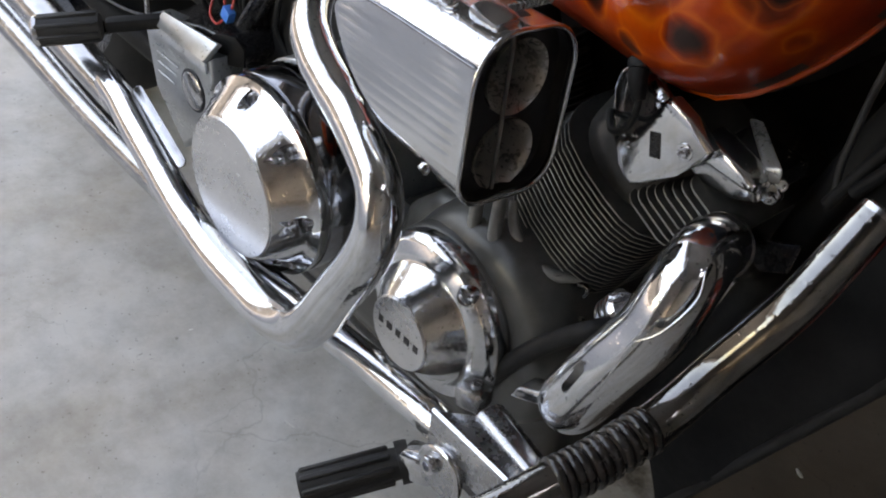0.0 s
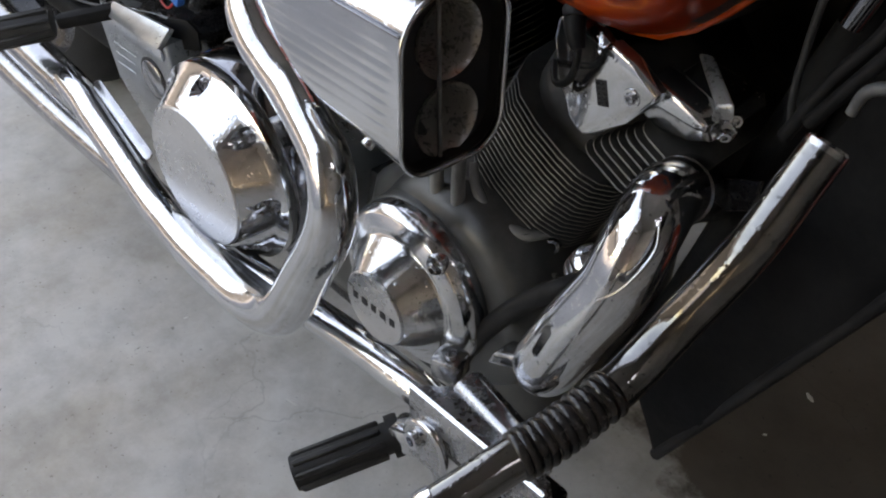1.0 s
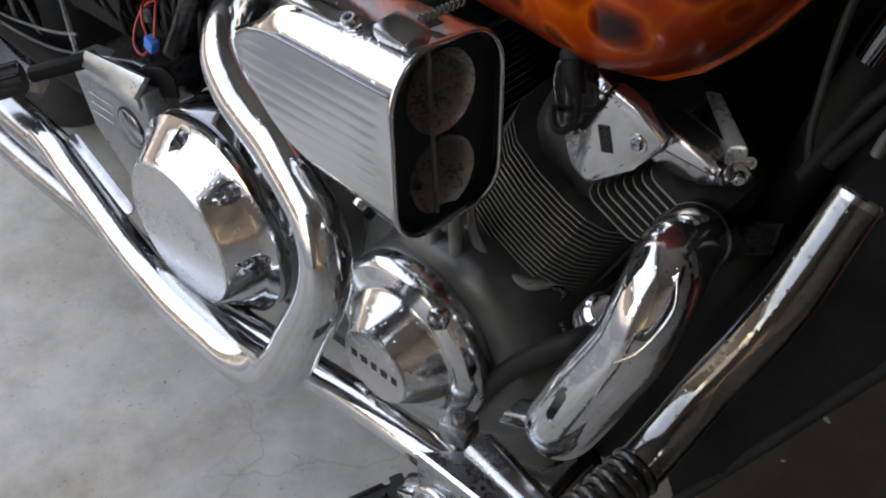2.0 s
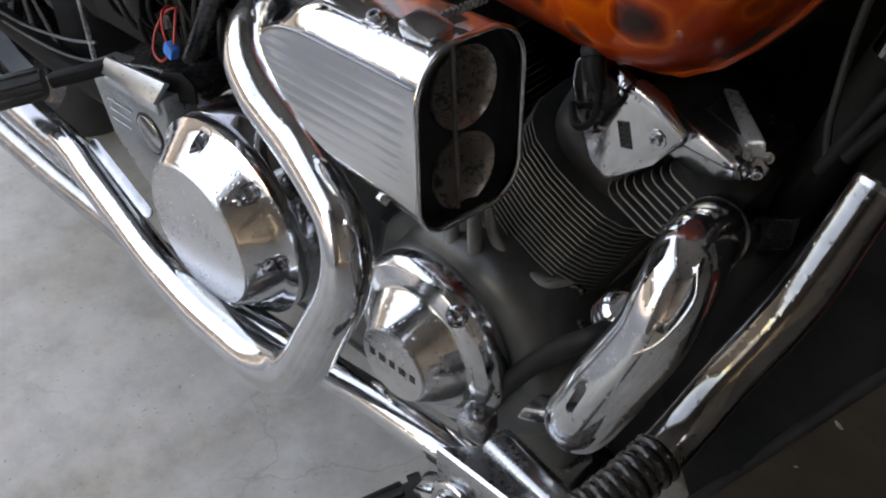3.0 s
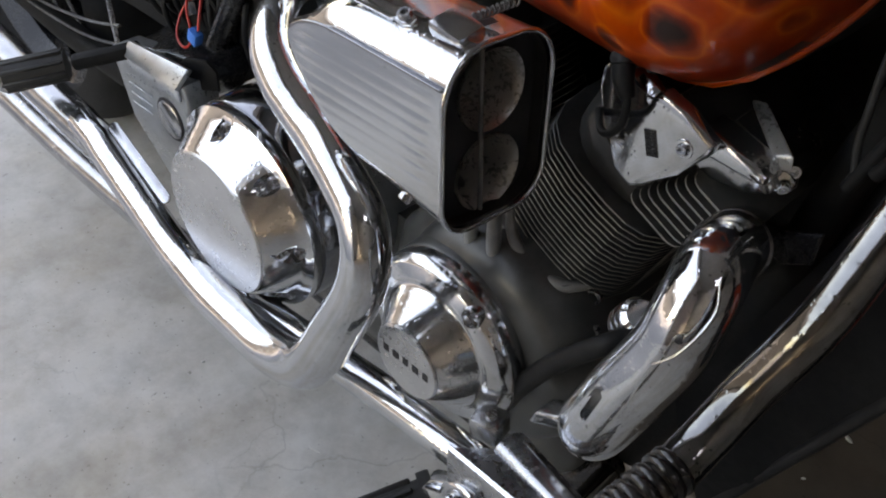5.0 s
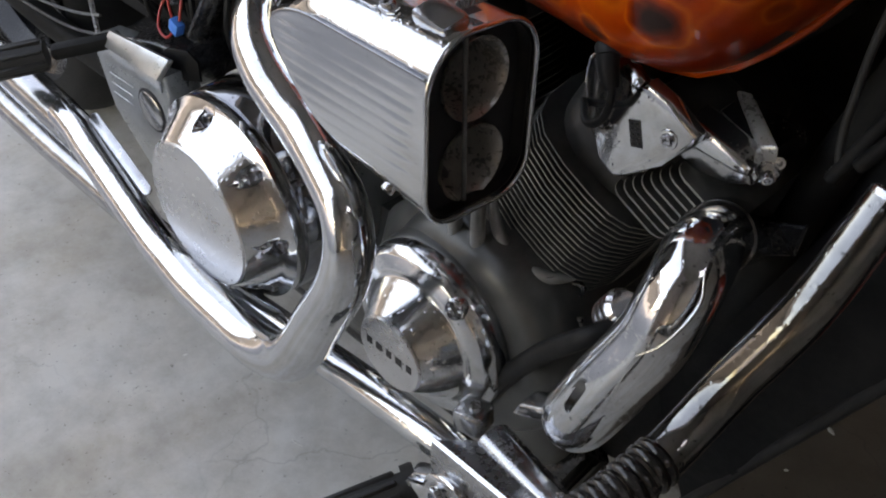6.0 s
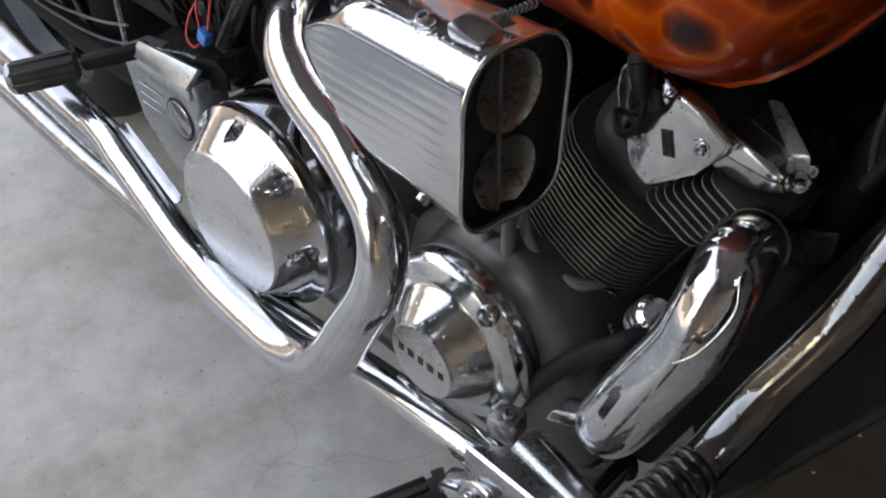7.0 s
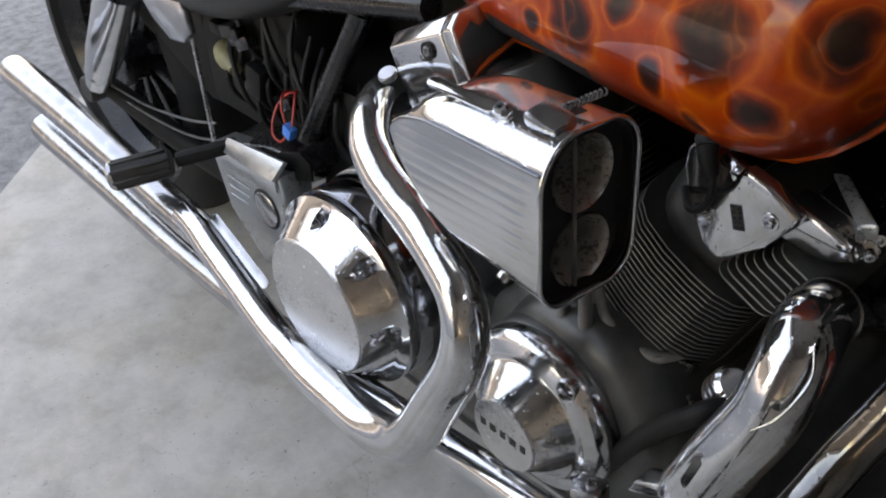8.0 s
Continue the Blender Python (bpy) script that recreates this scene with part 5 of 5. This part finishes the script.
part("inner_fender", box(0.30, 0.16, 0.26, Matrix.Translation((-0.60, 0.0, 0.50)) @ Matrix.Rotation(radians(20), 4, "Y"), 0.05), SHADED_BLACK, bike, "black inner rear fender")
part("relay", box(0.034, 0.028, 0.045, Matrix.Translation((-0.33, -0.096, 0.468)) @ Matrix.Rotation(radians(15), 4, "Y"), 0.004), DUSTY_BLACK, bike, "dark relay")
part("connector", lathe([(0, -0.004), (0.013, -0.004), (0.018, 0.002), (0.020, 0.014), (0.018, 0.028), (0.011, 0.038), (0.009, 0.050), (0, 0.050)], (-0.432, -0.085, 0.480), (0.75, -0.25, -0.25), 20), BEIGE, bike, "cream plastic connector boot")
part("blue_plug", box(0.016, 0.012, 0.018, Matrix.Translation((-0.223, -0.128, 0.4440)) @ Matrix.Rotation(radians(25), 4, "Y"), 0.002), BLUE_PLUG, bike, "small blue electrical plug")
for pts in ([(-0.230, -0.128, 0.452), (-0.240, -0.124, 0.468), (-0.253, -0.112, 0.478), (-0.263, -0.095, 0.474), (-0.266, -0.08, 0.461)],
            [(-0.228, -0.129, 0.437), (-0.246, -0.131, 0.422), (-0.270, -0.126, 0.424), (-0.278, -0.115, 0.442), (-0.270, -0.104, 0.464), (-0.252, -0.098, 0.476), (-0.240, -0.09, 0.468)],
            [(-0.218, -0.126, 0.452), (-0.221, -0.118, 0.472), (-0.232, -0.106, 0.484), (-0.248, -0.09, 0.480)]):
    part("wire", tube([(*p, 0.0017) for p in pts], 8, 6), RED_WIRE, bike, "thin red wire")
for k in range(9):
    x, z = -0.40 + 0.035 * k, 0.53 - 0.006 * ((k * 7) % 5)
    part("cable", tube([(x, -0.06, z, 0.004), (x + 0.02, -0.09 - 0.004 * (k % 3), z - 0.04, 0.004), (x + 0.005 * (k % 4), -0.085, z - 0.09, 0.004), (x + 0.04, -0.07, z - 0.14, 0.004)], 8, 5), HOSE, bike)

# loose looms, clips and small boxes in the dark under the seat
loom_rng = random.Random(11)
for k in range(11):
    x, z = -0.42 + 0.30 * loom_rng.random(), 0.43 + 0.11 * loom_rng.random()
    dx, dz = 0.10 * loom_rng.random() - 0.03, 0.06 + 0.05 * loom_rng.random()
    y = -0.078 - 0.020 * loom_rng.random()
    part("loom", tube([(x, y + 0.03, z + dz, 0.0034), (x + 0.4 * dx, y, z + 0.4 * dz, 0.0038), (x + dx, y - 0.006, z - 0.3 * dz, 0.0038), (x + 1.2 * dx, y + 0.03, z - 0.8 * dz, 0.0034)], 8, 5), HOSE, bike)
for k in range(7):
    x, z = -0.44 + 0.25 * loom_rng.random(), 0.45 + 0.08 * loom_rng.random()
    m = Matrix.Translation((x, -0.088 - 0.02 * loom_rng.random(), z)) @ Matrix.Rotation(radians(60 * loom_rng.random() - 30), 4, "Y")
    part("connector", box(0.020 + 0.014 * loom_rng.random(), 0.018, 0.014 + 0.016 * loom_rng.random(), m, 0.0025), FRAME if k % 2 else RUBBER, bike, "small dark connector")

# fork, lower frame and engine sump
for y in (-0.10, 0.10):
    part("fork_leg", tube([(1.02, y, 0.30, 0.024), (0.86, y, 0.56, 0.024), (0.82, y, 0.62, 0.020), (0.62, y, 0.95, 0.020)], 20, 3), FRAME, bike, "fork leg")
    part("lower_rail", tube([(0.40, y * 0.9, 0.20, 0.017), (0.33, y, 0.150, 0.017), (0.0, y, 0.140, 0.017), (-0.26, y, 0.165, 0.017), (-0.31, y, 0.30, 0.017)], 16, 4), FRAME, bike, "black lower frame tube")
part("steering_yoke", box(0.07, 0.26, 0.04, basis((0.66, 0, 0.87), (0.9, 0, 0.42), (0, 1, 0)), 0.01), FRAME, bike)
part("sump", slab(rounded(0.50, 0.24, 0.05), 0.22, Matrix.Translation((0.13, 0.0, 0.155)), 0.02, 3), ENGINE, bike, "dark engine sump")
part("gearbox", slab(rounded(0.34, 0.20, 0.05), 0.22, Matrix.Translation((-0.10, 0.02, 0.28)), 0.02, 3), SHADED_BLACK, bike, "dark gearbox casing")
fender = []
for k in range(25):
    a = radians(20 + 150 * k / 24)
    fender.append((1.02 + 0.345 * math.cos(a), 0, 0.318 + 0.345 * math.sin(a)))
bm = bmesh.new()
rows_f = []
for p in fender:
    d = (Vector(p) - Vector((1.02, 0, 0.318))).normalized()
    rows_f.append([bm.verts.new(Vector(p) + Vector((0, 0.075 * math.sin(b), 0)) - d * 0.055 * (1 - math.cos(b))) for b in [radians(-80 + 20 * j) for j in range(9)]])
for a, b in zip(rows_f, rows_f[1:]):
    for j in range(8):
        bm.faces.new((a[j], a[j + 1], b[j + 1], b[j]))
part("front_fender", bm, RED_LACQUER, bike, "red lacquered front fender", 60).modifiers.new("thick", "SOLIDIFY").thickness = 0.003

# scraps on the floor
CHIP = surface("pale_scrap", (0.55, 0.54, 0.50), (0.75, 0.74, 0.70), (0.6, 0.8))


def scrap(x, y, length, width, turn):
    """A small curled chip lying on the floor."""
    bm = bmesh.new()
    rows_s = []
    for i in range(7):
        u = i / 6 - 0.5
        rows_s.append([bm.verts.new((u * length, w * width * (1 - 1.2 * abs(u)), 0.0004 + 0.06 * length * (2 * u) ** 2)) for w in (-0.5, 0.0, 0.5)])
    for a, b in zip(rows_s, rows_s[1:]):
        for j in range(2):
            bm.faces.new((a[j], a[j + 1], b[j + 1], b[j]))
    bm.transform(Matrix.Translation((x, y, 0)) @ Matrix.Rotation(radians(turn), 4, "Z"))
    ob = part("scrap", bm, CHIP, None, "tiny pale curled scrap on the concrete floor", 60)
    ob.modifiers.new("thick", "SOLIDIFY").thickness = 0.0006
    return tagged(ob, "tiny pale curled scrap on the concrete floor", "scrap", "scraps on the floor")


for x, y, length, width, turn in ((0.047, -0.207, 0.018, 0.0022, 12), (-0.177, -0.225, 0.006, 0.003, 70), (0.506, 0.303, 0.016, 0.007, 150), (0.498, 0.205, 0.006, 0.004, 40)):
    scrap(x, y, length, width, turn)
